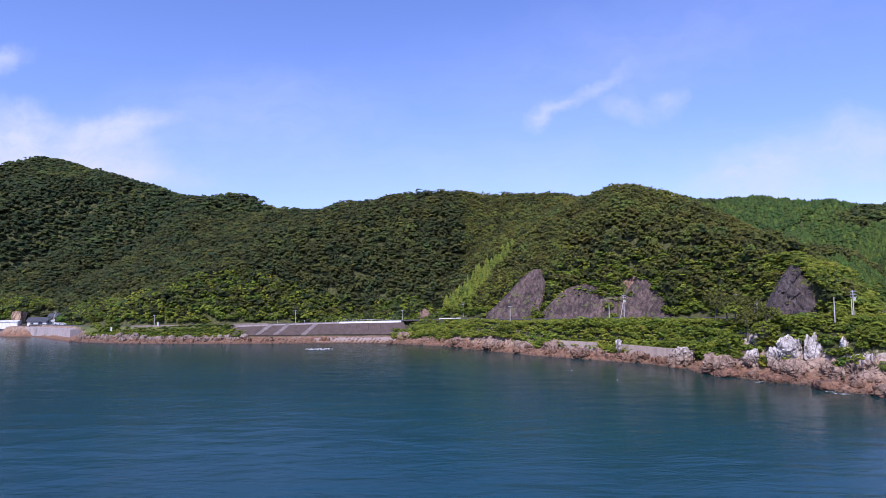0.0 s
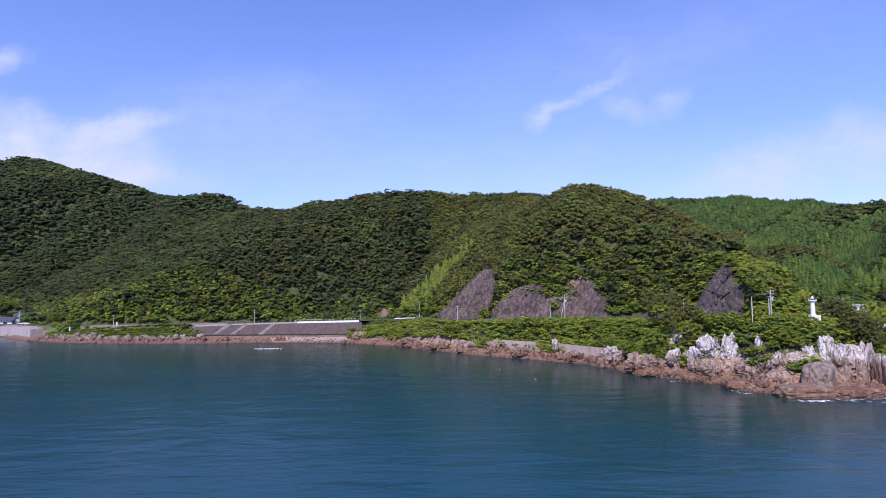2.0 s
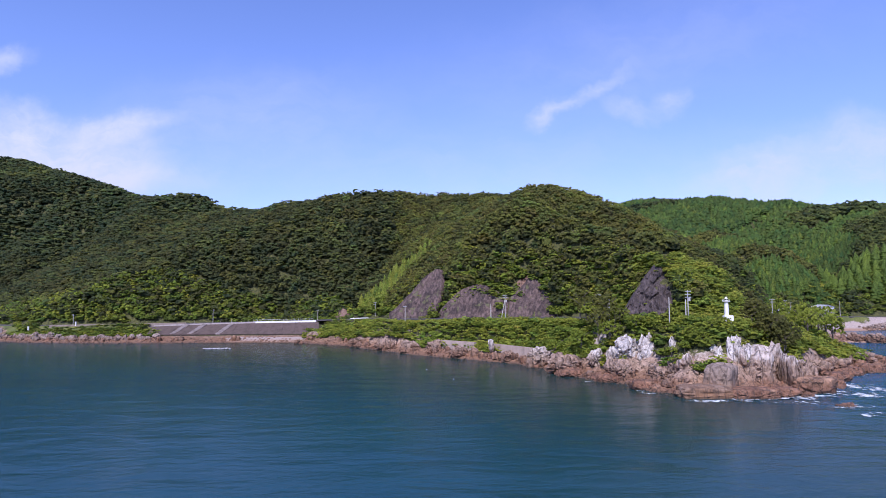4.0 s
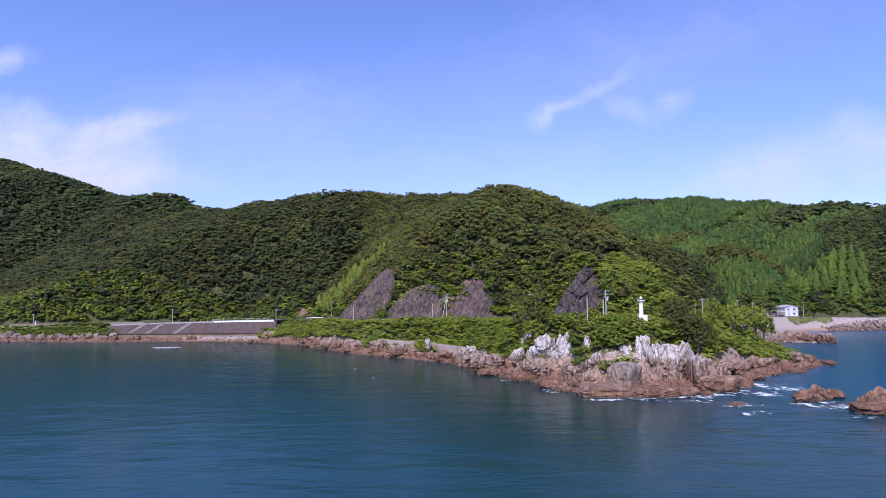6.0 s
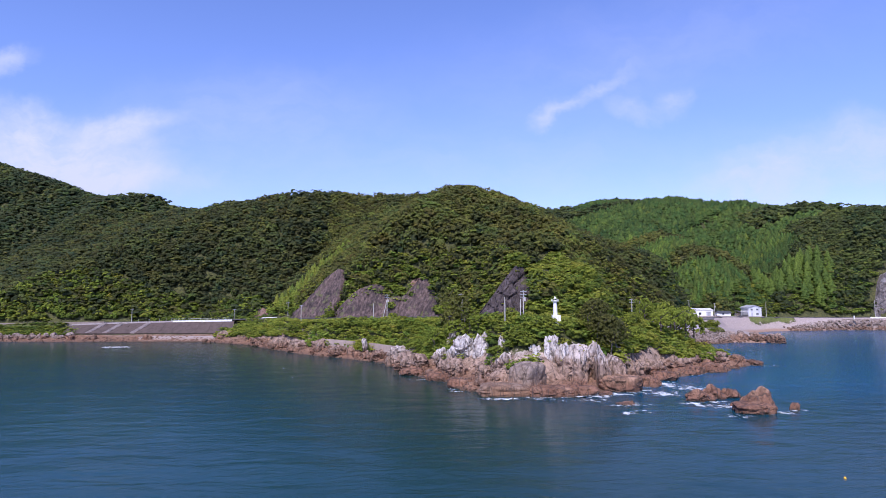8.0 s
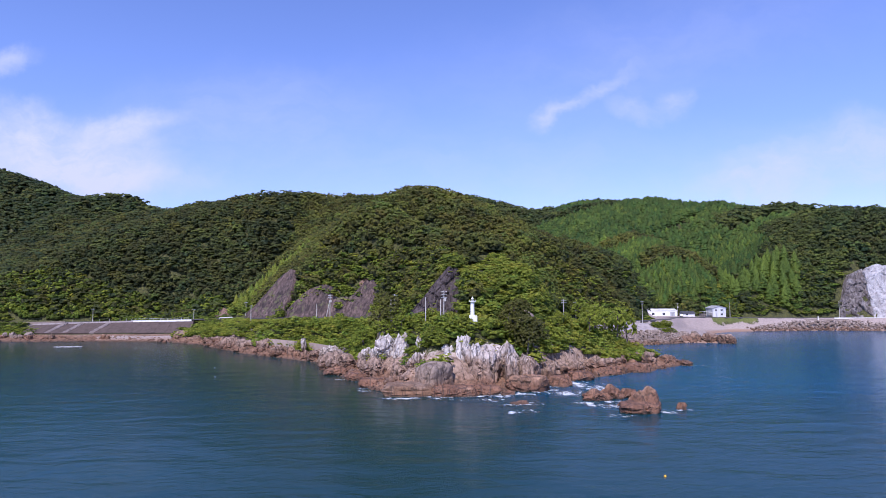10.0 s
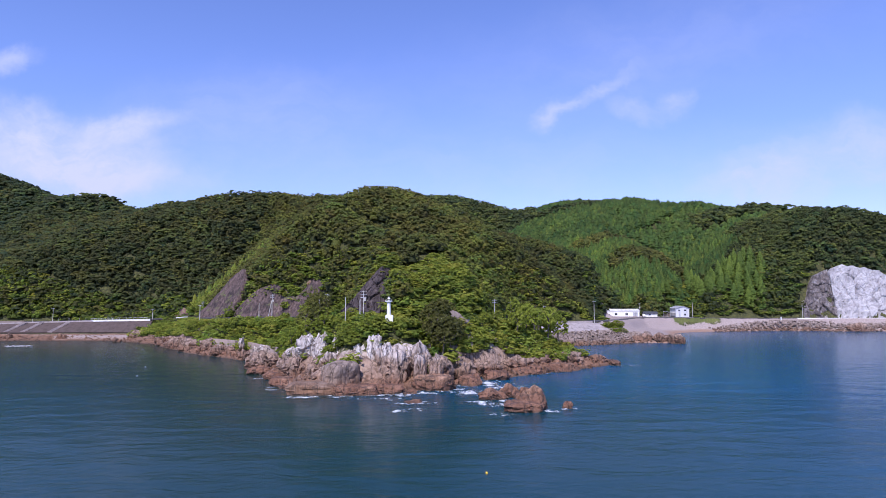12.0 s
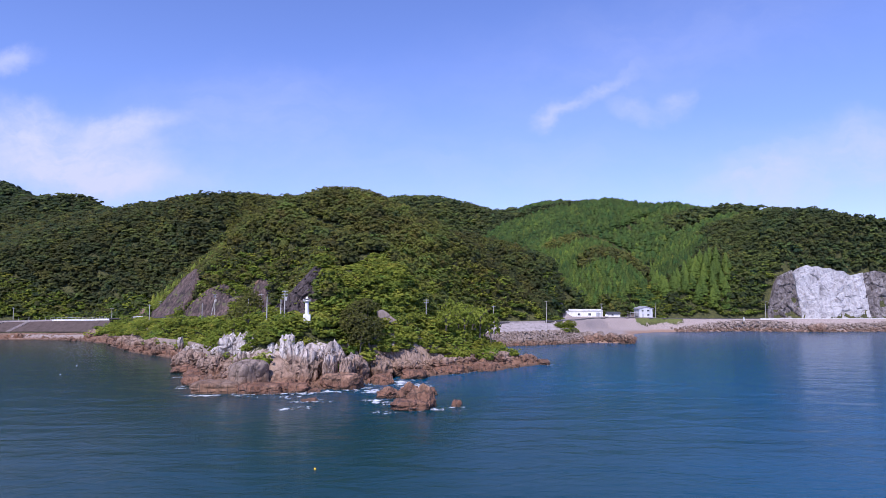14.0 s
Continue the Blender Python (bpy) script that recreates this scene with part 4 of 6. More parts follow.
stand("gully_plantation", "bright green young conifers in a gully", (-4, 70, 290, 336), 3.2, NEAR_CONE, CONIFER, 1.5, 7.0, 0.85, strip, cast=0.5)
stand("valley_woods", "mixed dark woods in the valley behind the cove", (205, 480, 292, 470), 4.6, MID_BROAD, VALLEY_LEAF, 1.65, 7.5, 0.38, lambda x, y: ~plantation(x, y) & ~cedar_stand(x, y) & ~brown_patch(x, y))
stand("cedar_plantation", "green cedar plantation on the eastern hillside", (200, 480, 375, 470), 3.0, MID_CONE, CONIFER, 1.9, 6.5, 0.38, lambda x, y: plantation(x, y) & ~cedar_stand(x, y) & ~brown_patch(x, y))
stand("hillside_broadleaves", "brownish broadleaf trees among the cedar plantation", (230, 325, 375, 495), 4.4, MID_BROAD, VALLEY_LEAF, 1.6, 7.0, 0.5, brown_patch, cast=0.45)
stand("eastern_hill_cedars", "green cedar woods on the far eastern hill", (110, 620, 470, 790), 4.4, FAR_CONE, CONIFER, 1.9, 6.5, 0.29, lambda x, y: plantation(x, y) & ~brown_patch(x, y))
stand("eastern_hill_woods", "dark broadleaf woods on the far eastern hill", (40, 620, 470, 810), 6.4, FAR_BROAD, VALLEY_LEAF, 1.65, 8.0, 0.34, lambda x, y: ~plantation(x, y) & ~brown_patch(x, y))
stand("eastern_end_woods", "dark woods over the white cliff", (480, 800, 372, 470), 6.4, FAR_BROAD, VALLEY_LEAF, 1.65, 8.5, 0.33)
stand("slope_scrub", "bright green scrub on the slope behind the light tower", (108, 168, 170, 221), 1.5, LOW_SHRUBS, SHRUB, 2.1, 1.6, 0.95, scrub, 6.3, 4.4)


# pale pinnacles: x, y, foot, width, height
PALE = [(95.5, 164.0, 5.5, 6.0, 6.2), (99.9, 161.0, 5.5, 4.6, 6.9), (92.4, 166.5, 4.5, 4.0, 3.8), (104.8, 155.9, 8.5, 1.8, 3.4), (116.3, 146.8, 6.4, 3.2, 6.3), (119.2, 146.2, 7.4, 2.0, 3.3), (112.4, 147.5, 6.0, 4.0, 5.0),
        (107.5, 149.5, 5.0, 3.4, 3.6), (147.0, 178.6, 7.0, 1.8, 2.8), (61.0, 207.0, 3.9, 1.8, 3.4), (74.5, 187.5, 1.0, 7.0, 5.4), (88, 170, 4.0, 4.0, 3.4)]


def shrub_band(name, label, area, step, size, high, tone, mask, pad=1.6, kinds=SHRUBS):
    x, y = scatter(*area, step)
    s, (d, zr) = inland(x, y), nearest(x, y, ROAD)
    ok = (d > 4.4) & mask(x, y, s) & ~near_pad(x, y, pad) & (np.hypot(x - 119, y - 155.6) > 1.8)
    for px, py, _, pw, _ in PALE:
        ok &= ~((np.abs(x - px) < 0.36 * pw + 0.4) & (y < py + 0.5) & (y > py - 3.2))
    x, y = x[ok], y[ok]
    z = ground(x, y)
    squat = np.where((z < zr[ok] + 0.6) & (x < 96), 0.58 + 0.42 * ease(d[ok], 5, 9) , 1.0)
    n = len(x)
    tint = np.clip(tone + RNG.normal(0, 0.2, n) + (ripple(x, y, 14.0, 29) - 0.5) * 0.6, 0, 1)
    return woods(name, label, np.stack([x, y, z - 0.5], 1), step * size * (0.85 + 0.75 * RNG.random(n)) * squat ** 0.6, high * (0.6 + 0.8 * RNG.random(n)) * squat, kinds, SHRUB, tint, "shrubs")


def verge_bank(x, y):
    """The level bank on the sea side of the coast road."""
    return (nearest(x, y, ROAD)[0] < 13) & (road_side(x, y) < 0) & (x > 10) & (x < 97)


shrub_band("shore_shrubs", "dense green shrubs between the road and the shore rocks", (-24, 100, 150, 300), 2.3, 1.75, 2.6, 0.6,
           lambda x, y, s: (s > 3.5 + 5 * ripple(x, y, 8.0, 41) + 3 * ease(x, 66, 80)) & (s < 42) & ~bare(x, y, 2.0) & ~verge_bank(x, y), kinds=FINE_SHRUBS)
shrub_band("bank_creepers", "green creepers on the steep bank above the shore wall", (8, 92, 180, 300), 1.5, 2.1, 2.3, 0.72,
           lambda x, y, s: (s > 6.5 + 3 * ripple(x, y, 8.0, 41)) & (s < 22) & (road_side(x, y) < 0) & ~verge_bank(x, y), kinds=LOW_SHRUBS)
shrub_band("verge_creepers", "smooth bright green creepers on the bank below the coast road", (8, 100, 180, 300), 1.25, 2.0, 1.5, 0.85,
           lambda x, y, s: (s > 6) & verge_bank(x, y), kinds=LOW_SHRUBS)
shrub_band("headland_shrubs", "mixed yellow-green shrubs over the headland rocks", (100, 186, 136, 250), 2.4, 1.65, 3.0, 0.7,
           lambda x, y, s: (s > np.where(x < 128, 8.0, 3.5) + 5 * ripple(x, y, 6.0, 47)) & (s < 44) & ~bare(x, y, 2.0) & ~scrub(x, y), kinds=FINE_SHRUBS)
shrub_band("bank_shrubs", "low green shrubs on the bank above the bay boulders", (-205, -100, 290, 316), 1.7, 2.0, 1.5, 0.42, lambda x, y, s: (s > 11) & (s < 24) & (road_side(x, y) < 0))
shrub_band("roadside_bushes", "low green bushes along the foot of the wooded slope", (-330, 4, 314, 410), 2.5, 2.0, 5.2, 0.36, lambda x, y, s: (s > 15) & (nearest(x, y, ROAD)[0] < 18))
shrub_band("valley_bushes", "low bushes at the foot of the eastern slope", (214, 372, 284, 400), 2.7, 1.9, 3.6, 0.25, lambda x, y, s: (s > np.where(x > 290, 15, 24)) & (nearest(x, y, ROAD)[0] > 5) & (nearest(x, y, ROAD)[0] < 26) & (road_side(x, y) > 0) & ~bare(x, y, 3.0, 6.0), 1.15)


shrub_band("cutting_shrubs", "dense green shrubs on the steep cuttings beside the road", (-24, 214, 168, 330), 2.4, 2.0, 3.4, 0.5,
           lambda x, y, s: (s > 18) & (nearest(x, y, ROAD)[0] < 17) & ~bare(x, y, 3.0, 7.0) & (road_side(x, y) > 0))


# ---- single trees ----
def trunk_mesh(bm, rng, high, r):
    top = Vector((rng.normal(0, 0.04) * high, rng.normal(0, 0.04) * high, high * 0.62))
    rod(bm, (0, 0, -0.6), top, r, r * 0.55, 8)
    for k in range(5):
        a = k * 1.26 + rng.random()
        start = top * (0.55 + 0.1 * k)
        rod(bm, start, start + Vector((math.cos(a) * 0.26 * high, math.sin(a) * 0.26 * high, 0.2 * high)), r * 0.42, r * 0.15, 6)
    return bm


def tree(x, y, wide, high, tint, label, shape="broad", name="tree", leaves=900, leaf=0.045, mat=None, category="tree", group=""):
    rng = np.random.default_rng(int(x * 10 + y * 7) & 0xFFFF)
    root = thing(name, label, category, pose(x, y, height(x, y) - 0.2), group)
    bm = bmesh.new()
    if shape == "cone":
        rod(bm, (0, 0, -0.6), (0, 0, high * 0.9), 0.24, 0.05, 8)
    else:
        trunk_mesh(bm, rng, high, 0.02 * high + 0.08)
    part("trunk", bm, BARK, root)
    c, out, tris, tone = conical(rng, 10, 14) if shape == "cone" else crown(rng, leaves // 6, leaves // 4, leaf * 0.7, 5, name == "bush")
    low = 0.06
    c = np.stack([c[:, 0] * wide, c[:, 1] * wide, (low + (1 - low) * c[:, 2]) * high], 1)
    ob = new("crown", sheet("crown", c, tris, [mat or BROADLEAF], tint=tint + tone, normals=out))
    ob.parent = root
    return root


for x, y, w, h, tint in [(132, 165.5, 9, 9, 0.43), (134, 169, 8, 8.5, 0.40), (129.5, 163, 7, 7, 0.50), (133, 158.5, 9, 11.5, 0.35), (136, 158, 8.5, 11, 0.33), (130.5, 157.5, 8, 10, 0.39), (133.5, 155.5, 8, 9.5, 0.35), (136.5, 163, 7, 8, 0.43)]:
    tree(x, y, w, h, tint, "dark green pine-like tree above the headland rocks", leaves=1300, leaf=0.04)
for x, y, w, h, tint in [(168, 192, 9, 13.5, 0.95), (172, 194, 8, 13, 0.70), (163, 187, 8, 12, 0.75), (157, 183, 8, 10.5, 0.80), (166, 199, 9, 13.5, 0.60), (161, 193, 8, 12.5, 0.80), (158, 201, 8, 11.5, 0.70), (162, 206, 8, 12, 0.65), (168, 211, 9, 13.5, 0.60), (165, 220, 9, 13, 0.55), (170, 204, 8, 13, 0.70)]:
    tree(x, y, w, h, tint, "spreading green tree with pale bare trunks on the point", leaves=1100, leaf=0.042, mat=SHRUB)
for x, y, w, h, tint in [(93, 172, 9, 8.5, 0.55), (99, 167, 7, 6.5, 0.6), (86, 180, 9, 9, 0.55), (80, 190, 8, 7.5, 0.6), (91, 185, 9, 8, 0.7), (97, 176, 7, 6, 0.6), (76, 200, 7, 6.5, 0.5), (129, 158, 6, 6, 0.35), (108, 163, 5, 4.5, 0.75), (106, 151, 4, 3.5, 0.6), (108.5, 152.5, 4.5, 4, 0.55), (103.5, 153.5, 4, 3.5, 0.65), (113.4, 151.5, 4, 4.2, 0.6), (110.5, 149.5, 3, 2.6, 0.7)]:
    tree(x, y, w, h, tint, "rounded green tree among the headland shrubs", leaves=1000, leaf=0.045, mat=SHRUB)
for x, y, w, tint in [(92, 184, 7, 0.5), (90.5, 189, 7, 0.42), (94.5, 181, 7, 0.55), (89.8, 196, 7, 0.45), (94, 188, 7, 0.35), (95.5, 176, 8, 0.55), (91, 178, 7, 0.6)]:
    tree(x, y, w, 24.2 - (y < 180) * 3.5 + (y > 195) * 2.6 - height(x, y), tint, "tall rounded green tree on the knoll beside the road", leaves=1000, leaf=0.042)
for x, y, w in [(61.5, 219.5, 6), (66, 218, 6), (70, 215.5, 6), (57.5, 222.5, 6), (28, 245.5, 5.5), (24.5, 249, 5), (32.5, 243, 5.5), (74, 211, 6)]:
    tree(x, y, w, 13.6 - (x < 40) * 1.4 - height(x, y), 0.5, "leafy green bush on the bank below the coast road", name="bush", leaves=700, leaf=0.05, mat=SHRUB, category="bush")
for k in range(46):
    a, r = k * 2.4, math.sqrt((k + 0.5) / 46)
    tree(318 + 27 * r * math.cos(a), 387 + 12 * r * math.sin(a), 7.8, 11 + 5 * RNG.random(), 0.55 + 0.25 * RNG.random(), "tall light green conical cedar at the foot of the hill", "cone", "cedar_tree", 720, 0.055, CONIFER, "cedar", "cedars behind the beach")
for x, y, w, h, tint in [(211, 277.5, 8, 5.0, 0.45), (215.5, 278.5, 8, 5.6, 0.5), (213, 274.5, 8, 5.6, 0.5), (217, 275.5, 6.5, 4.8, 0.45)]:
    tree(x, y, w, h, tint, "round green bush on top of the cove seawall", name="bush", leaves=2000, leaf=0.035, mat=SHRUB, category="bush")


for x, y, w, h, tint in [(40.5, 250.5, 5, 4, 0.6), (39.5, 253.5, 5.5, 5, 0.45), (41, 256.5, 6, 6, 0.35), (38, 251.5, 4, 3, 0.65), (68, 238, 4.5, 3.5, 0.6), (67.3, 241.5, 5, 4.5, 0.65), (69, 244.5, 5.5, 5, 0.55),
                         (35, 252.8, 3.5, 2.2, 0.6), (71.5, 245.5, 5, 4, 0.6), (57, 241.5, 2.6, 1.6, 0.6), (62, 240.6, 2.4, 1.5, 0.55), (88, 226, 5, 5, 0.5), (86.5, 229.5, 5, 5, 0.45), (117, 178.5, 5, 6, 0.6), (118.5, 180.5, 5.5, 8, 0.65), (116.5, 182.5, 4.5, 7, 0.55), (120, 177.5, 5, 5, 0.7), (130.5, 172.6, 5, 5, 0.6), (143.5, 173.5, 5, 4.5, 0.6), (146.5, 177.5, 5, 5, 0.55), (149, 182.5, 5, 5, 0.6), (133.8, 171.5, 4, 5.5, 0.5), (145, 170.5, 4.5, 4, 0.65), (77, 246.5, 6, 6, 0.5), (73, 247.5, 5, 5, 0.55)]:
    tree(x, y, w, h, tint, "green bush growing beside a bare slope above the road", name="bush", leaves=500, leaf=0.06, mat=SHRUB, category="bush")


# ---- rocks ----
def rock_mesh(seed, level=3, mats=(), tall=False, broken=1.0, boxy=0.0):
    """An angular weathered rock that fills a cube from -1 to 1; boxy: how much it is a slab with a flat top."""
    rng = np.random.default_rng(seed)
    bm = bmesh.new()
    bmesh.ops.create_icosphere(bm, subdivisions=level, radius=1.0)
    v = np.array([p.co[:] for p in bm.verts])
    n = rng.normal(0, 1, (26, 3))
    if tall:
        n[:16, 2] *= 0.22
    n /= np.linalg.norm(n, axis=1)[:, None]
    d = 0.6 + 0.38 * rng.random(26)
    reach = np.where(v @ n.T > 1e-3, d / np.maximum(v @ n.T, 1e-3), 9.0).min(1)
    r = np.minimum(reach, 1.3) * (1 - boxy) + boxy * (np.abs(v) ** 9).sum(1) ** (-1 / 9)
    shift = rng.random(3) * 50
    flat = 0.42 if tall else 1.0
    lean, turn = rng.normal(0.35, 0.15), rng.normal(0, 0.4)
    for i, p in enumerate(bm.verts):
        q = Vector(v[i] * 2.2 + shift)
        w = q + Vector((noise.noise(q * 0.9), noise.noise(q * 0.9 + Vector((9, 0, 0))), noise.noise(q * 0.9 + Vector((0, 9, 0))))) * 0.35
        k = r[i] * (1 + 0.06 * noise.noise(q) + 0.04 * noise.noise(q * 5))
        for size, step, split in ((1.1, 0.13, 0.08), (2.6, 0.06, 0.05)):
            near, spots = noise.voronoi(Vector((w.x * size, w.y * size, w.z * size * flat)))
            k += broken * (step * noise.noise(spots[0] * 7.7) * 1.6 - split * max(0.0, 0.1 - near[1] + near[0]) / 0.1)
        if tall:
            bed = (w.x + turn * w.y) * 3.2 + w.z * lean * 2.0
            rib = bed - math.floor(bed)
            k += broken * (0.11 * noise.noise(Vector((math.floor(bed) * 3.7, 0.5 * w.z, seed))) - 0.13 * max(0.0, 1 - 7 * min(rib, 1 - rib)))
        p.co = Vector(v[i]) * k
    top = np.array([p.co[:] for p in bm.verts])
    lo, hi = top.min(0), top.max(0)
    for p in bm.verts:
        p.co = Vector(((p.co[k] - lo[k]) / (hi[k] - lo[k]) * 2 - 1) for k in range(3))
    me = bpy.data.meshes.new("rock")
    bm.to_mesh(me)
    bm.free()
    for m in mats:
        me.materials.append(m)
    return me


def pointed(me, amount):
    """Draws the upper part of a rock in towards its top."""
    for p in me.vertices:
        k = 1 - amount * max(0.0, p.co.z + 0.1) / 1.1
        p.co.x, p.co.y = p.co.x * k, p.co.y * k
    return me


def jagged(me, seed, bite=1.0):
    """Breaks the top of a rock into teeth and steps."""
    for p in me.vertices:
        up = max(0.0, p.co.z + 0.1)
        q = Vector((p.co.x * 2.9 + seed, p.co.y * 2.9, 0))
        near, spots = noise.voronoi(q)
        p.co.z -= bite * up * (0.3 + 0.42 * noise.noise(spots[0] * 5.3) + 0.5 * max(0.0, 0.25 - near[1] + near[0]))
        p.co.x += 0.1 * up * noise.noise(spots[0] * 3.1)
    top, foot = max(p.co.z for p in me.vertices), min(p.co.z for p in me.vertices)
    for p in me.vertices:
        p.co.z = (p.co.z - foot) / (top - foot) * 2 - 1
    return me


def rock(name, label, me, x, y, z, wide, high, deep=None, turn=0.0, group=""):
    """A rock whose foot is at z and whose base is sunk below it."""
    sink = 0.35 * high + 0.4
    ob = new(name, me)
    ob.matrix_basis = pose(x, y, z + (high - sink) / 2, 0, 0, turn) @ Matrix.Diagonal((wide / 2, (deep or wide * 0.9) / 2, (high + sink) / 2, 1))
    return tagged(ob, label, "rock", group)


SHELVES = [(103.3, 134.6, 0.0, 13.0, 2.7), (113.6, 133.8, 0.0, 11.5, 2.2), (120.9, 136.0, 0.0, 8.2, 2.2), (131.6, 140.0, 0.0, 11, 4.0), (140.3, 147.5, 0.0, 6, 2.6),
           (94, 146, 0, 8, 2.4), (88, 158, 0, 8, 2.2), (80, 169, 0, 8, 2.2), (148, 158, 0, 8, 2.4), (158, 168, 0, 9, 2.4), (168, 174, 0, 8, 2.6)]
for k, (x, y, z, w, h) in enumerate(SHELVES):
    rock("shelf_rock", "low reddish-brown tidal rock shelf at the waterline", rock_mesh(100 + k, 4, [GREY_BOULDER if k == 0 else TIDE_ROCK], False, 0.5, 0.85 if k < 2 else 0.4), x, y, z, w, h, 7.0, 0, "tidal shelf rocks")
CRAGS = [(109.2, 138.4, 1.0, 10.6, 6.2), (121.4, 145.6, 1.0, 8.6, 8.8), (124.2, 149.0, 2.0, 10.4, 8.0), (128.2, 143.2, 0.4, 3.2, 7.4), (132.0, 144.4, 0.4, 3.6, 6.2), (138.7, 158.0, 1.0, 7.0, 5.6),
         (145.4, 162.0, 0.0, 9.6, 4.4), (154.6, 170.0, 0.3, 10.2, 4.6), (161.1, 177.0, 0.1, 10.4, 5.0), (172.1, 184.0, -0.5, 11.0, 4.9), (183.5, 191.0, 0.0, 7.4, 3.0),
         (189.0, 190.0, 0.0, 3.6, 1.6), (91.7, 159.0, 0.0, 8.0, 5.4), (100.0, 153.0, 0.0, 7.0, 5.2), (79.7, 173.0, 0.3, 10.2, 5.2), (133, 151, 1.0, 7, 6), (105, 149, 2, 7, 6), (126.4, 149.2, 2.0, 9.5, 8.2), (119, 148, 2, 7, 7)]
for k, (x, y, z, w, h) in enumerate(CRAGS):
    me = rock_mesh(140 + k, 4, [SHORE_ROCK if k else GREY_BOULDER], k > 0, (0.55 if w < 4 else 1.0) if k else 0.3, (0.5 if w < 4 or k == 1 else 0.0) if k else 0.55)
    rock("crag", "rounded grey-brown boulder on the headland shore" if k == 0 else "tall fissured brown-grey crag on the headland shore", jagged(me, k) if k else me, x, y, z, w * (1.1 if k else 1.0), h * (1.12 if k else 1.0), 8.0 if k else 7.0, 0 if k else 50, "headland crags")
for k, (x, y, z, w, h) in enumerate(PALE):
    rock("pale_rock", "pale grey-white jagged limestone pinnacles among shrubs", jagged(rock_mesh(180 + k, 4 if w > 3 else 3, [PALE_ROCK], True), k * 3.7, 0.75), x, y, z - 0.5, w * 1.25, (h + 0.5) * 1.05, 2.4 + 0.4 * w, 0, "pale pinnacles")
ISLETS = [(144.2, 126.8, 0.0, 5.2, 2.6), (147.0, 126.8, 0.0, 2.6, 1.6), (149.2, 130.0, 0.0, 6.0, 3.0), (153.0, 130.5, 0.0, 4.6, 2.2), (150.3, 114.8, 0.0, 8.8, 2.0), (151.9, 116.0, 0.0, 7.2, 4.8), (159.4, 116.8, 0.0, 2.4, 1.4),
          (127.4, 122.5, -0.3, 4.4, 1.0), (141.7, 147.0, 0.0, 4.2, 3.0), (126.2, 134.0, -0.2, 3.4, 1.2)]
for k, (x, y, z, w, h) in enumerate(ISLETS):
    rock("islet_rock", "tan-brown rock standing in the sea off the point", pointed(rock_mesh(220 + k, 4, [TIDE_ROCK], False, 0.7, 0.5 if k == 4 else 0.0), 0.5 if k == 5 else 0.05), x, y, z, w, h, w * 0.8, 0, "islet rocks")
SPIT = [(226.7, 277.0, 0.0, 12.0, 4.4), (234.5, 274.0, 0.0, 8.0, 4.6), (239.4, 268.0, 0.0, 8.0, 4.5), (378.8, 352.0, 0.0, 12.7, 5.4), (218, 275, 0, 9, 3.6), (20.8, 244.5, 1.0, 11.5, 4.0), (32.5, 234.0, 1.0, 12.0, 4.2),
        (41.3, 227.0, 1.0, 7.5, 5.0), (-17.5, 288.0, 1.0, 10.9, 4.2), (-8, 281, 0.5, 8, 3.2), (7, 262, 0.5, 9, 3.4), (50, 216, 0.5, 8, 3.6), (67, 203, 0.5, 8, 3.4)]
for k, (x, y, z, w, h) in enumerate(SPIT):
    rock("shore_crag", "rugged reddish-grey rock outcrop on the shore", rock_mesh(240 + k, 4, [SHORE_ROCK]), x, y, z, w, h, 7.0, 0, "shore outcrops")

for k, (x, y, w, h) in enumerate([(226, 282.5, 5, 2.2), (232, 285, 4.5, 2.0), (238, 285, 4, 1.8), (222, 279.5, 4, 2.0), (241, 293, 3, 1.3), (236, 280, 4, 2.2)]):
    rock("shore_boulder", "pale grey boulder beside the cove spit", rock_mesh(270 + k, 3, [RUBBLE], False, 0.6), x, y, max(height(x, y), 0.0) - 0.2, w, h, None, 40 * k, "spit boulders")
LINE = smooth_line([(x, y) for x, y in COAST if -200 < x < 250], 2.0)
BOULDERS = [rock_mesh(300 + k, 3, [SHORE_ROCK if k % 3 else TIDE_ROCK]) for k in range(8)]
DRY = [rock_mesh(320 + k, 3, [RUBBLE]) for k in range(8)]
for k in range(280):
    i = int((k + 0.5) / 280 * (len(LINE) - 1))
    px, py = LINE[i]
    t = LINE[min(i + 1, len(LINE) - 1)] - LINE[i - 1]
    t = t / np.linalg.norm(t)
    off = RNG.random() * 7 - 1.0
    if px < -25:
        w, off = 1.4 + 3.0 * RNG.random() ** 2, off * 0.9 + 1
        if px > -95 and RNG.random() < 0.7:
            w *= 0.4
    else:
        w = 1.1 + 2.6 * RNG.random() ** 2
    x, y = px - t[1] * off, py + t[0] * off
    dry = px < -96 and RNG.random() < 0.85
    if dry:
        off = 3.5 + 7.5 * RNG.random()
        x, y = px - t[1] * off, py + t[0] * off
    rock("boulder", "pale dry boulder on the bay shore" if dry else "weathered reddish-brown boulder at the waterline", (DRY if dry else BOULDERS)[k % 8], x, y, max(height(x, y), -0.3) - 0.1, w, w * (0.5 + 0.3 * RNG.random()), None, RNG.random() * 360, "shore boulders")


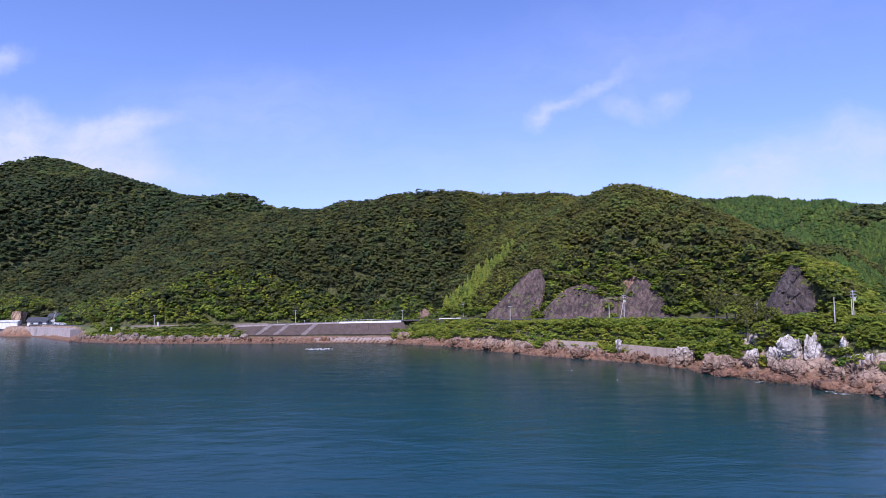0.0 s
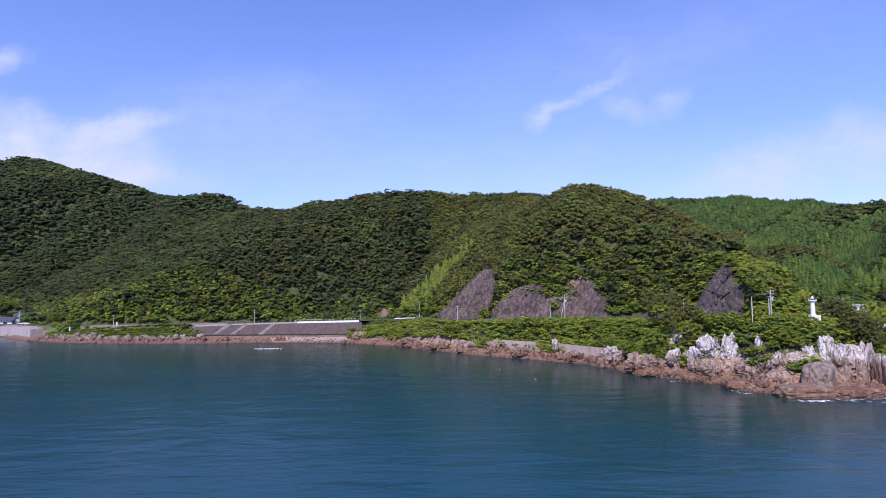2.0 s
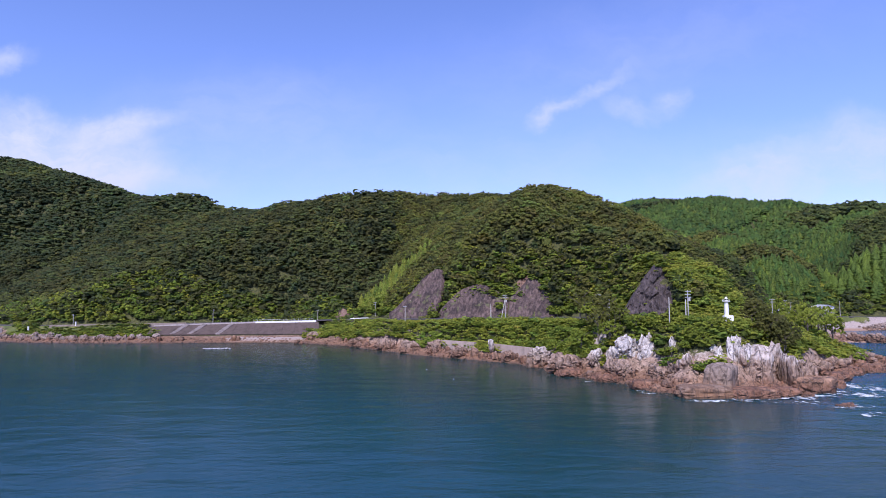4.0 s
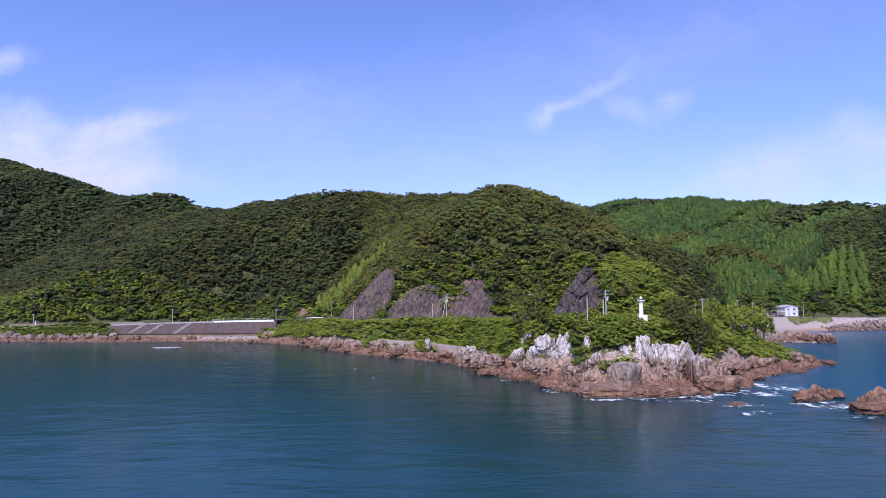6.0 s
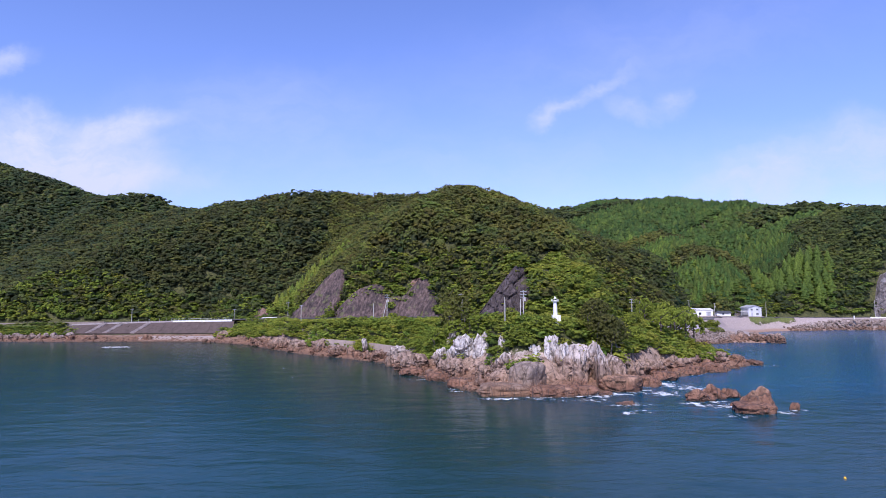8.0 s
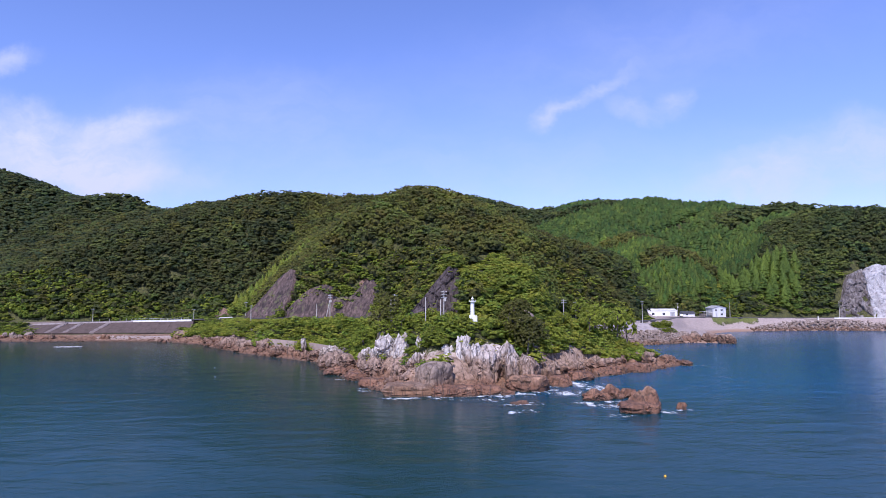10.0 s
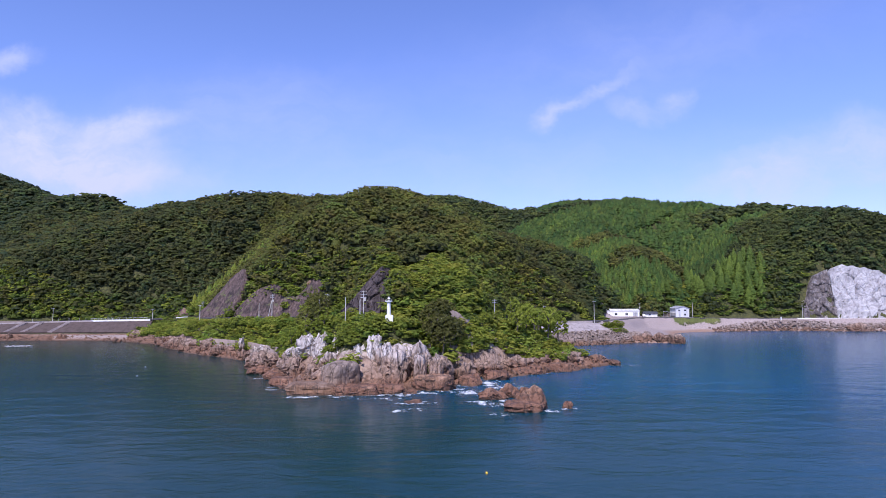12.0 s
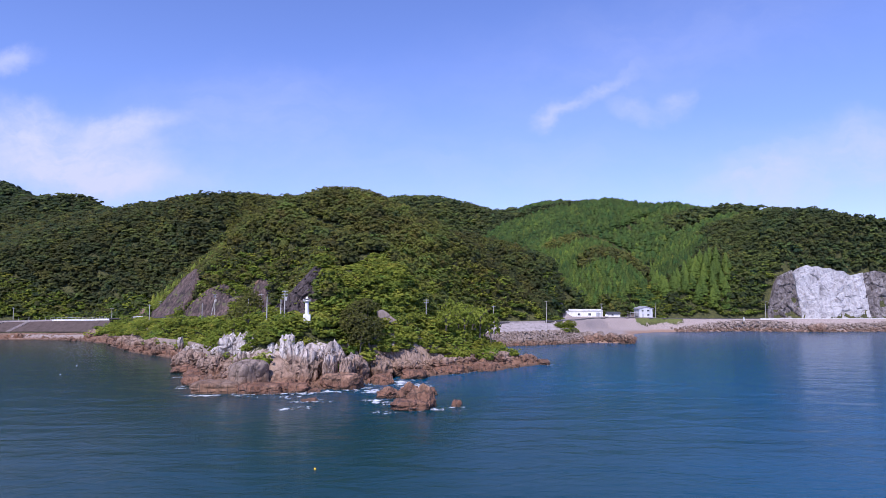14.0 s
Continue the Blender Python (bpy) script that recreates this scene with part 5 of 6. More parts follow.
for k in range(60):
    i = int((k + 0.5) / 60 * np.searchsorted(LINE[:, 0], -100))
    t = LINE[i + 1] - LINE[max(i - 1, 0)]
    t = t / np.linalg.norm(t)
    w, off = 1.6 + 2.4 * RNG.random() ** 1.5, 5.5 + 4.5 * RNG.random()
    x, y = LINE[i, 0] - t[1] * off, LINE[i, 1] + t[0] * off
    rock("boulder", "pale dry boulder on the bay shore", DRY[k % 8], x, y, height(x, y) - 0.1, w, w * (0.5 + 0.25 * RNG.random()), None, RNG.random() * 360, "shore boulders")


def stones(name, label, n, where, size, mat, seed):
    """Loose stones in one mesh: where(rng, n) gives the places."""
    rng = np.random.default_rng(seed)
    shapes = []
    for k in range(6):
        bm = bmesh.new()
        bmesh.ops.create_icosphere(bm, subdivisions=1, radius=0.5)
        bm.verts.ensure_lookup_table()
        shapes.append((np.array([p.co[:] for p in bm.verts]) * (0.75 + 0.5 * rng.random((len(bm.verts), 1))), np.array([[p.index for p in f.verts] for f in bm.faces])))
        bm.free()
    p = where(rng, n)
    places, faces, at = [], [], 0
    for k, q in enumerate(p):
        v, f = shapes[k % 6]
        s = size * (0.5 + rng.random() ** 2 * 1.1)
        a = rng.random() * 6.28
        c, d = math.cos(a) * s, math.sin(a) * s
        places.append(np.stack([v[:, 0] * c - v[:, 1] * d, v[:, 0] * d + v[:, 1] * c, v[:, 2] * s * 0.75], 1) + q)
        faces.append(f + at)
        at += len(v)
    ob = new(name, sheet(name, np.concatenate(places), np.concatenate(faces), [mat]))
    return tagged(ob, label, "stones", kind="stuff")


def along_shore(rng, n):
    i = rng.integers(1, len(LINE) - 1, n)
    t = LINE[i + 1] - LINE[i - 1]
    t /= np.linalg.norm(t, axis=1)[:, None]
    off = rng.random(n) * 11 - 1.5
    x, y = LINE[i, 0] - t[:, 1] * off, LINE[i, 1] + t[:, 0] * off
    ok = ~((x > -95) & (x < -28) & (rng.random(n) < 0.2))
    return np.stack([x, y, np.maximum(ground(x, y), -0.3)], 1)[ok]


stones("shore_rubble", "scattered reddish-brown stones along the rocky shore", 2600, along_shore, 1.0, SHORE_ROCK, 5)
def in_cove(rng, n):
    u, v = rng.random(n) * 4, rng.random(n)
    i = np.minimum(u.astype(int), 3)
    f = (u - i)[:, None]
    A, B = np.array(COVE_TOE), np.array(COVE_WATER)
    top, foot = A[i] * (1 - f) + A[i + 1] * f, B[i] * (1 - f) + B[i + 1] * f
    return foot + (top - foot) * v[:, None] + (0, 0, 0.15)


stones("cove_riprap", "pale grey riprap stones heaped below the cove seawall", 3000, in_cove, 0.95, RUBBLE, 6)


def on_right(rng, n):
    x = 292 + rng.random(n) * 330
    v = rng.random(n)
    c = np.interp(x, [281, 336, 375, 422, 600, 1100], [349, 357, 351, 355, 362, 330])
    y = c - 1 + v * (365 - c) * 0.95
    return np.stack([x, y, -0.4 + 6.2 * v], 1)


stones("beach_riprap", "pinkish-grey riprap stones along the eastern shore road", 3600, on_right, 1.5, RUBBLE, 8)


# ---- bare faces beside the road ----
def rock_face(name, label, a, b, foot, profile, mat, slope=2.2, rough=0.9, cols=40, rows=24, category="rock face", block=0.0):
    """A steep bare face from a to b, as high as its profile, leaning back, one solid mesh."""
    a, b = Vector(a), Vector(b)
    along = b - a
    back_way = Vector((-along.y, along.x)).normalized()
    bm = bmesh.new()
    front, rear = [], []
    for i in range(cols + 1):
        u = i / cols
        k = u * (len(profile) - 1)
        j = min(int(k), len(profile) - 2)
        h = profile[j] + (k - j) * (profile[j + 1] - profile[j])
        h = h + 4
        fc, rc = [], []
        for r in range(rows + 1):
            z = h * r / rows
            q = a + along * u + back_way * (z / slope)
            p = Vector((q.x, q.y, foot - 4 + z))
            n = noise.noise(p * 0.16) * 1.5 + noise.noise(p * 0.5) * 0.6 + noise.noise(p * 1.4) * 0.25
            n *= rough
            if block:
                for size, step in ((0.2, 1.5), (0.5, 0.7)):
                    near, spots = noise.voronoi(Vector((p.x * size, p.y * size, p.z * size * 0.7)))
                    n += block * step * (noise.noise(spots[0] * 7.7) * 1.5 - 0.5 * max(0.0, 0.1 - near[1] + near[0]) / 0.1)
            p += Vector((-back_way.x, -back_way.y, 0.3)) * n
            fc.append(bm.verts.new(p))
            rc.append(bm.verts.new((q.x + back_way.x * 4.5, q.y + back_way.y * 4.5, foot - 4 + z - 0.8)))
        front.append(fc)
        rear.append(rc)
    for i in range(cols):
        for r in range(rows):
            bm.faces.new((front[i][r], front[i + 1][r], front[i + 1][r + 1], front[i][r + 1]))
            bm.faces.new((rear[i][r], rear[i][r + 1], rear[i + 1][r + 1], rear[i + 1][r]))
        bm.faces.new((front[i][rows], front[i + 1][rows], rear[i + 1][rows], rear[i][rows]))
    for i, flip in ((0, False), (cols, True)):
        for r in range(rows):
            loop = (front[i][r], front[i][r + 1], rear[i][r + 1], rear[i][r])
            bm.faces.new(loop[::-1] if flip else loop)
    return tagged(part(name, bm, mat, smooth=block < 0.3), label, category)


FACE_LOOKS = [("mortar_slope", "grey-purple sprayed mortar slope above the coast road", MORTAR, 0.45), ("mortar_slope", "rounded grey-purple mortar slope above the coast road", MORTAR, 0.45),
              ("mortar_slope", "small grey-purple mortar slope beside a steel pole", MORTAR, 0.45), ("dark_crag", "dark conical rock face above the coast road", DARK_ROCK, 1.2),
              ("weathered_cliff", "weathered grey and white cliff beside the quarried face", GREY_CLIFF, 1.3), ("white_cliff", "bare white quarried cliff above the shore road", CHALK, 1.0),
              ("weathered_cliff", "weathered grey cliff at the end of the white face", GREY_CLIFF, 1.3),
              ("retaining_slope", "small grey mortar patch beside the road bend", CONCRETE, 0.25), ("landslip", "small reddish bare landslip above the mortar slope", RUST_ROCK, 0.6),
              ("landslip", "small reddish-brown bare bank beside the bay road", RUST_ROCK, 0.6)]
for (a, b, foot, tops, slope), (name, label, mat, rough) in zip(FACES, FACE_LOOKS):
    big = slope > 3.5
    block = {MORTAR: 0.12, DARK_ROCK: 0.85, GREY_CLIFF: 0.9, CHALK: 0.55}.get(mat, 0.2)
    rock_face(name, label, a, b, foot, tops, mat, slope, rough * (0.6 if block > 0.5 else 1.0), 84 if big else 54, 60 if big else 36, block=block)
rock_face("bank_rock", "pinkish bare rock bank behind the village houses", (-268.5, 366.5), (-262.5, 365), 7, [6.4, 7.0, 5.0, 6.8], TIDE_ROCK, 3.0, 0.6, 24, 20, block=0.35)


# ---- walls along the shore ----
def sloped_wall(name, label, crest, toe, mat, thick=0.8, joint=6.0, category="seawall"):
    """A sloping revetment of slabs, each slab a piece; crest and toe are lines of (x, y, z) with as many points."""
    A, B = np.asarray(crest, float), np.asarray(toe, float)
    root = thing(name, label, category, kind="structure")
    s = np.concatenate([[0], np.cumsum(np.linalg.norm(np.diff(A[:, :2], axis=0), axis=1))])
    cuts = np.linspace(0, s[-1], max(2, int(s[-1] / joint) + 1))
    for u, v in zip(cuts[:-1], cuts[1:]):
        q = [np.array([np.interp(w, s, L[:, k]) for k in range(3)]) for L in (A, B) for w in (u + 0.04, v - 0.04)]
        n = np.cross(q[1] - q[0], q[0] - q[2])
        n = n / np.linalg.norm(n)
        n = n if n[2] > 0 else -n
        bm = bmesh.new()
        top = [bm.verts.new(p + n * RNG.normal(0, 0.015)) for p in (q[0], q[1], q[3], q[2])]
        low = [bm.verts.new(p - n * thick) for p in (q[0], q[1], q[3], q[2])]
        bm.faces.new(top)
        bm.faces.new(low[::-1])
        for k in range(4):
            bm.faces.new((top[k], low[k], low[(k + 1) % 4], top[(k + 1) % 4]))
        bmesh.ops.recalc_face_normals(bm, faces=bm.faces)
        part("slab", bm, mat, root)
    return root


BAY_STAIR = material("stair_concrete", lambda t, p: concrete_colour(t, p, (0.22, 0.185, 0.18)), 0.9)
bay = sloped_wall("seawall_bay", "weathered sloping concrete seawall of the bay", BAY_CREST, BAY_TOE, OLD_CONCRETE)
for x in (-93, -84, -70):
    bm = bmesh.new()
    for k in range(14):
        y = 298.6 + k * 0.63
        box(bm, x + k * 0.3 - 1.2, x + k * 0.3 + 1.2, y, y + 0.66, 2.9 + k * 0.33, 3.65 + k * 0.33)
    part("stair", bm, BAY_STAIR, bay, "pale concrete stair flight")
part("kerb", ribbon([(-106, 307, 7.3), (-87, 308, 7.9), (-54, 308.8, 8.7)], 0.25, 0.2, 1.0), PALE_CONCRETE, bay)
tagged(part("retaining_wall", ribbon(smooth_line([(-162, 309.5, 7.0), (-120, 308, 7.5), (-87, 308.4, 8.1)]), 0.2, 0.7, 2.2), CONCRETE), "long low concrete retaining wall beside the road", "wall", kind="structure")
tagged(part("village_seawall", ribbon(smooth_line([(-420, 412, 5), (-259, 355.3, 5.2), (-234, 346.8, 5.3), (-213, 331, 5.4), (-195.5, 317.5, 5.4)]), 2.6, 0.0, 6.0), PALE_CONCRETE), "pale concrete seawall before the village", "seawall", kind="structure")
for line in ([(44, 225.6, 5.6), (50, 221, 5.6), (57, 215.6, 5.5)], [(62.5, 211.5, 5.4), (69.4, 203.1, 5.2), (76, 196.4, 5.1), (81.5, 189.5, 5.0)]):
    tagged(part("shore_wall", ribbon(smooth_line(line, 3.0), 0.7, 0.0, 5.0), SHORE_CONCRETE), "grey concrete seawall standing on the shore rocks", "seawall", kind="structure")
sloped_wall("seawall_cove", "pale sloping concrete seawall of the cove", COVE_CREST, COVE_TOE, PALE_CONCRETE)
tagged(part("parapet_cove", ribbon(smooth_line([(166, 268.6, 8.8), (175.7, 272.6, 8.8), (190, 278, 8.9), (207, 280.6, 8.9)]), 0.25, 0.75, 1.2), PALE_CONCRETE), "pale concrete parapet along the cove road", "parapet", kind="structure")
tagged(part("parapet_shore", ribbon(smooth_line([(352, 366, 6.7), (430, 366, 6.7), (700, 372, 6.7)], 8.0), 0.25, 0.7, 1.6), BRIGHT_WHITE), "white concrete parapet along the eastern shore road", "parapet", kind="structure")
tagged(part("kerb_shore", ribbon(smooth_line([(300, 367, 6.3), (330, 366, 6.4), (600, 369, 6.4), (700, 372, 6.4)], 8.0), 1.4, 0.0, 1.6), CONCRETE), "grey concrete edge of the eastern shore road", "kerb", kind="structure")

# white parapet with railing on the bay road
rail = thing("road_parapet", "white road parapet with a metal railing on top", "parapet")
RAIL_LINE = [(-55, 308.9, 9.0), (-40, 308, 9.3), (-21.5, 305.2, 9.7)]
part("wall", ribbon(RAIL_LINE, 0.2, 0.0, 1.2), BRIGHT_WHITE, rail)
RAIL_PTS = smooth_line(RAIL_LINE, 2.0)
bm = rod(bmesh.new(), (0, 0, 0), (0, 0, 0.85), 0.05, 0.05, 6)
post_mesh = bpy.data.meshes.new("post")
bm.to_mesh(post_mesh)
bm.free()
post_mesh.materials.append(WHITE_PAINT)
for p in RAIL_PTS:
    shared("post", post_mesh, rail, pose(*p))
bm = bmesh.new()
for p, q in zip(RAIL_PTS[:-1], RAIL_PTS[1:]):
    rod(bm, (p[0], p[1], p[2] + 0.85), (q[0], q[1], q[2] + 0.85), 0.045, 0.045, 6)
part("handrail", bm, WHITE_PAINT, rail)


def guard_rail(line, label):
    g = thing("guard_rail", label, "guard rail")
    P = smooth_line(line, 3.0)
    part("beam", ribbon(P, 0.06, 0.8, 0.35), BRIGHT_WHITE, g)
    for p in P:
        shared("post", post_mesh, g, pose(p[0], p[1], p[2] - 0.1))


for x in (-86, -72, -66.5, -61, -57.5):
    stake = thing("fence_post", "slim pale fence post on the bay seawall", "post", pose(x, 308.6, 7.6), "seawall posts")
    part("shaft", rod(bmesh.new(), (0, 0, -0.6), (0, 0, 2.3), 0.09, 0.08, 8), POLE_GREY, stake)
    part("cap", rod(bmesh.new(), (0, 0, 2.3), (0, 0, 2.42), 0.12, 0.06, 8), WHITE_PAINT, stake)
guard_rail([(-2, 292.5, 10.4), (4, 288, 10.8), (9, 281, 11.2)], "short white guard rail on the bay road")
guard_rail([(126, 173.5, 14.9), (136, 179, 14.5), (143, 188, 13.8)], "white guard rail on the headland bend")


# ---- light tower ----
tower = thing("light_tower", "small white harbour light tower on a square base", "light tower", pose(119.0, 155.2, 15.3))
bm = bmesh.new()
box(bm, -0.85, 0.7, -0.8, 0.8, -3.0, 2.1, 0.06)
part("base", bm, BRIGHT_WHITE, tower)
bm = bmesh.new()
box(bm, 0.62, 1.25, -1.2, -0.4, -3.0, 2.05, 0.05)
part("annex", bm, BRIGHT_WHITE, tower)
part("shaft", lathe(bmesh.new(), [(0.56, 1.85), (0.5, 5.55)], 24), BRIGHT_WHITE, tower, smooth=False)
gallery = part("gallery", lathe(bmesh.new(), [(0.6, 5.5), (0.98, 5.7), (0.98, 5.86), (0.4, 5.88)], 24), BRIGHT_WHITE, tower)
bm = bmesh.new()
for k in range(10):
    a = 2 * math.pi * k / 10
    rod(bm, (0.92 * math.cos(a), 0.92 * math.sin(a), 5.85), (0.92 * math.cos(a), 0.92 * math.sin(a), 6.25), 0.03, 0.03, 5)
part("railing", bm, WHITE_PAINT, gallery)
lantern = part("lantern", lathe(bmesh.new(), [(0.34, 5.87), (0.34, 6.4), (0.4, 6.42), (0.36, 6.6), (0.1, 6.85), (0.05, 7.1)], 16), BRIGHT_WHITE, tower)
part("lens", lathe(bmesh.new(), [(0.355, 6.0), (0.355, 6.32)], 16), GLASS, lantern)
bm = bmesh.new()
box(bm, -0.35, 0.25, -0.83, -0.79, 0.3, 1.7)
part("door", bm, WHITE_PAINT, tower)


# ---- poles ----
def utility_pole(x, y, top, arms=2, label="grey concrete utility pole with steel crossarms", brace=False, can=False):
    z = height(x, y)
    root = thing("utility_pole", label, "utility pole", pose(x, y, z - 0.3), "utility poles")
    h = top - z + 0.3
    part("shaft", rod(bmesh.new(), (0, 0, -0.5), (0, 0, h), 0.17, 0.11, 10), POLE_GREY, root)
    for k in range(arms):
        bm = bmesh.new()
        zz = h - 0.35 - 0.8 * k
        box(bm, -0.85, 0.85, -0.22, -0.1, zz - 0.05, zz + 0.05)
        arm = part("crossarm", bm, STEEL, root)
        for u in (-0.78, -0.4, 0.4, 0.78):
            part("insulator", rod(bmesh.new(), (u, -0.16, zz + 0.07), (u, -0.16, zz + 0.22), 0.05, 0.035, 6), POLE_GREY, arm)
    if can:
        part("transformer", rod(bmesh.new(), (0.42, 0, h - 2.9), (0.42, 0, h - 2.0), 0.28, 0.28, 10), POLE_GREY, root)
    if brace:
        part("brace", rod(bmesh.new(), (-1.9, 0, -0.5), (-0.1, 0, h * 0.8), 0.15, 0.12, 8), POLE_GREY, root)
    return root


for x, y, top, arms, brace, can in [(-21.1, 306.9, 15.1, 1, False, False), (28.1, 249.3, 18.2, 1, False, False), (67.5, 221.5, 22.8, 2, True, True), (111.3, 161.0, 24.0, 3, False, True),
                                    (150.3, 190.2, 21.2, 2, False, False), (10, 296, 19, 2, False, False), (-77.5, 312, 15.3, 1, False, False), (-229.8, 352, 14.5, 2, True, False),
                                    (204.4, 277.5, 19.4, 1, False, False), (178, 262, 17.5, 1, False, False), (94.8, 191.9, 23.0, 1, False, True), (157, 203, 20.2, 1, False, False),
                                    (285, 360.5, 17.2, 0, False, False), (249.2, 350.6, 16.8, 1, False, True)]:
    utility_pole(x, y, top, arms, brace=brace, can=can)
for x, y, top in [(62.2, 222.5, 19.3), (106.2, 161.2, 22.2), (110.4, 160.4, 21.6), (94.8, 179.2, 21.3)]:
    utility_pole(x, y, top, 0, "plain grey pole beside the coast road")
utility_pole(-152, 313, 13, 1)
lamp = thing("street_lamp", "slim grey street lamp beside the shore road", "street lamp", pose(356.2, 367.5, 6.9))
part("shaft", rod(bmesh.new(), (0, 0, -0.5), (0, 0, 10.8), 0.17, 0.1, 8), POLE_GREY, lamp)
part("arm", rod(bmesh.new(), (0, 0, 10.7), (0, -1.6, 11.2), 0.06, 0.05, 6), STEEL, lamp)
bm = bmesh.new()
box(bm, -0.2, 0.2, -2.3, -1.5, 11.1, 11.28, 0.05)
part("head", bm, WHITE_PAINT, lamp)
for x, y, z, h in [(341, 364.5, 6.5, 1.7), (-148, 309, 7.8, 1.6), (-170, 305, 5.8, 1.4)]:
    sign = thing("marker_post", "short white marker post beside the road", "marker", pose(x, y, z))
    bm = bmesh.new()
    box(bm, -0.3, 0.3, -0.3, 0.3, -0.6, h, 0.05)
    part("post", bm, WHITE_PAINT, sign)
    bm = bmesh.new()
    box(bm, -0.38, 0.38, -0.38, 0.38, h, h + 0.12)
    part("cap", bm, PALE_CONCRETE, sign)


# ---- buildings ----
def window(parent, x, y, z, w, h):
    bm = bmesh.new()
    for a, b, c, d in ((x, x + w, z, z + 0.08), (x, x + w, z + h - 0.08, z + h), (x, x + 0.08, z, z + h), (x + w - 0.08, x + w, z, z + h), (x + w / 2 - 0.04, x + w / 2 + 0.04, z, z + h)):
        box(bm, a, b, y - 0.07, y + 0.05, c, d)
    f = part("window", bm, ROOF_GREY, parent)
    bm = bmesh.new()
    box(bm, x + 0.05, x + w - 0.05, y - 0.03, y + 0.04, z + 0.05, z + h - 0.05)
    part("pane", bm, GLASS, f)


def gabled(name, label, m, w, d, h, rise, wall_mat, roof_mat, windows=(), along="x", over=0.5, door=None):
    """A house with a gabled roof; windows and door are (x, z, width, height) on its sea side."""
    root = thing(name, label, "building", m)
    bm = bmesh.new()
    box(bm, -w / 2, w / 2, 0, d, -1.5, h)
    part("wall", bm, wall_mat, root)
    bm = bmesh.new()
    if along == "x":
        prof = [(-over, h - 0.1), (d / 2, h + rise), (d + over, h - 0.1), (d + over, h + 0.12), (d / 2, h + rise + 0.25), (-over, h + 0.12)]
        prism(bm, prof, -w / 2 - over, w / 2 + over)
        bmesh.ops.rotate(bm, verts=bm.verts, cent=(0, 0, 0), matrix=Matrix(((0, 1, 0), (1, 0, 0), (0, 0, 1))))
        bmesh.ops.recalc_face_normals(bm, faces=bm.faces)
        part("roof", bm, roof_mat, root)
        for x0 in (-w / 2 + 0.002, w / 2 - 0.202):
            bm = bmesh.new()
            prism(bm, [(0, h), (d / 2, h + rise), (d, h)], x0, x0 + 0.2)
            bmesh.ops.rotate(bm, verts=bm.verts, cent=(0, 0, 0), matrix=Matrix(((0, 1, 0), (1, 0, 0), (0, 0, 1))))
            bmesh.ops.recalc_face_normals(bm, faces=bm.faces)
            part("gable", bm, wall_mat, root)
    else:
        prof = [(-w / 2 - over, h - 0.1), (0, h + rise), (w / 2 + over, h - 0.1), (w / 2 + over, h + 0.12), (0, h + rise + 0.25), (-w / 2 - over, h + 0.12)]
        part("roof", prism(bm, prof, -over, d + over), roof_mat, root)
        for y0 in (0.002, d - 0.202):
            part("gable", prism(bmesh.new(), [(-w / 2, h), (0, h + rise), (w / 2, h)], y0, y0 + 0.2), wall_mat, root)
    for x, z, ww, hh in windows:
        window(root, x, 0.0, z, ww, hh)
    if door:
        x, z, ww, hh = door
        bm = bmesh.new()
        box(bm, x, x + ww, -0.05, 0.05, z, z + hh)
        part("door", bm, ROOF_GREY, root)
    return root


def base(x, y):
    return height(x, y) + 0.05


gabled("warehouse", "long white single-storey shed with a pale roof", pose(240, 359.5, 8.75), 24.6, 9, 3.3, 0.9, BRIGHT_WHITE, WHITE_PAINT, [(3.5, 0.6, 1.6, 1.4), (-3.0, 0.6, 1.6, 1.4)], "x", 0.25, (8.2, 0, 2.8, 2.4))
gabled("house", "two-storey pale house with a low gabled roof", pose(280.8, 365.5, 8.05, 0, 0, 6), 8.6, 8, 5.3, 1.3, SIDING, ROOF_GREY, [(0.8, 3.6, 1.5, 1.1), (0.8, 0.9, 1.5, 1.2), (-2.8, 3.6, 1.3, 1.0)], "y", 0.5, (-2.4, 0, 1.0, 2.1))
awning = thing("carport", "white-roofed open carport beside the house", "carport", pose(273.2, 365, 8.05, 0, 0, 6))
bm = bmesh.new()
box(bm, -3.0, 2.6, -1.5, 4, 2.9, 3.1)
bmesh.ops.rotate(bm, verts=bm.verts, cent=(0, 0, 3), matrix=Matrix.Rotation(radians(6), 3, "Y"))
part("roof", bm, BRIGHT_WHITE, awning)
for px, py in ((-2.8, -1.3), (2.3, -1.3), (-2.8, 3.8), (2.3, 3.8)):
    part("post", rod(bmesh.new(), (px, py, -0.5), (px, py, 2.9), 0.07, 0.07, 6), STEEL, awning)
gabled("hut", "small dark-roofed hut behind the beach", pose(259.3, 359.5, 8.5, 0, 0, 0), 7.5, 5, 1.8, 1.1, WHITE_PAINT, ROOF_DARK, [(-1.5, 0.8, 1.2, 0.9)], "x", 0.5)
gabled("shed", "low white village shed with a flat-pitched roof", pose(-258.5, 353, 5.4, 0, 0, 20), 10, 7, 2.6, 0.6, BRIGHT_WHITE, WHITE_PAINT, [], "x", 0.3)
gabled("village_house", "dark-roofed white village house behind the seawall", pose(-243, 356, 5.5, 0, 0, 18), 10, 8, 2.7, 2.0, WHITE_PAINT, ROOF_DARK, [(-3.5, 0.8, 1.6, 1.2), (0.5, 0.4, 2.2, 1.8)], "x", 0.8)
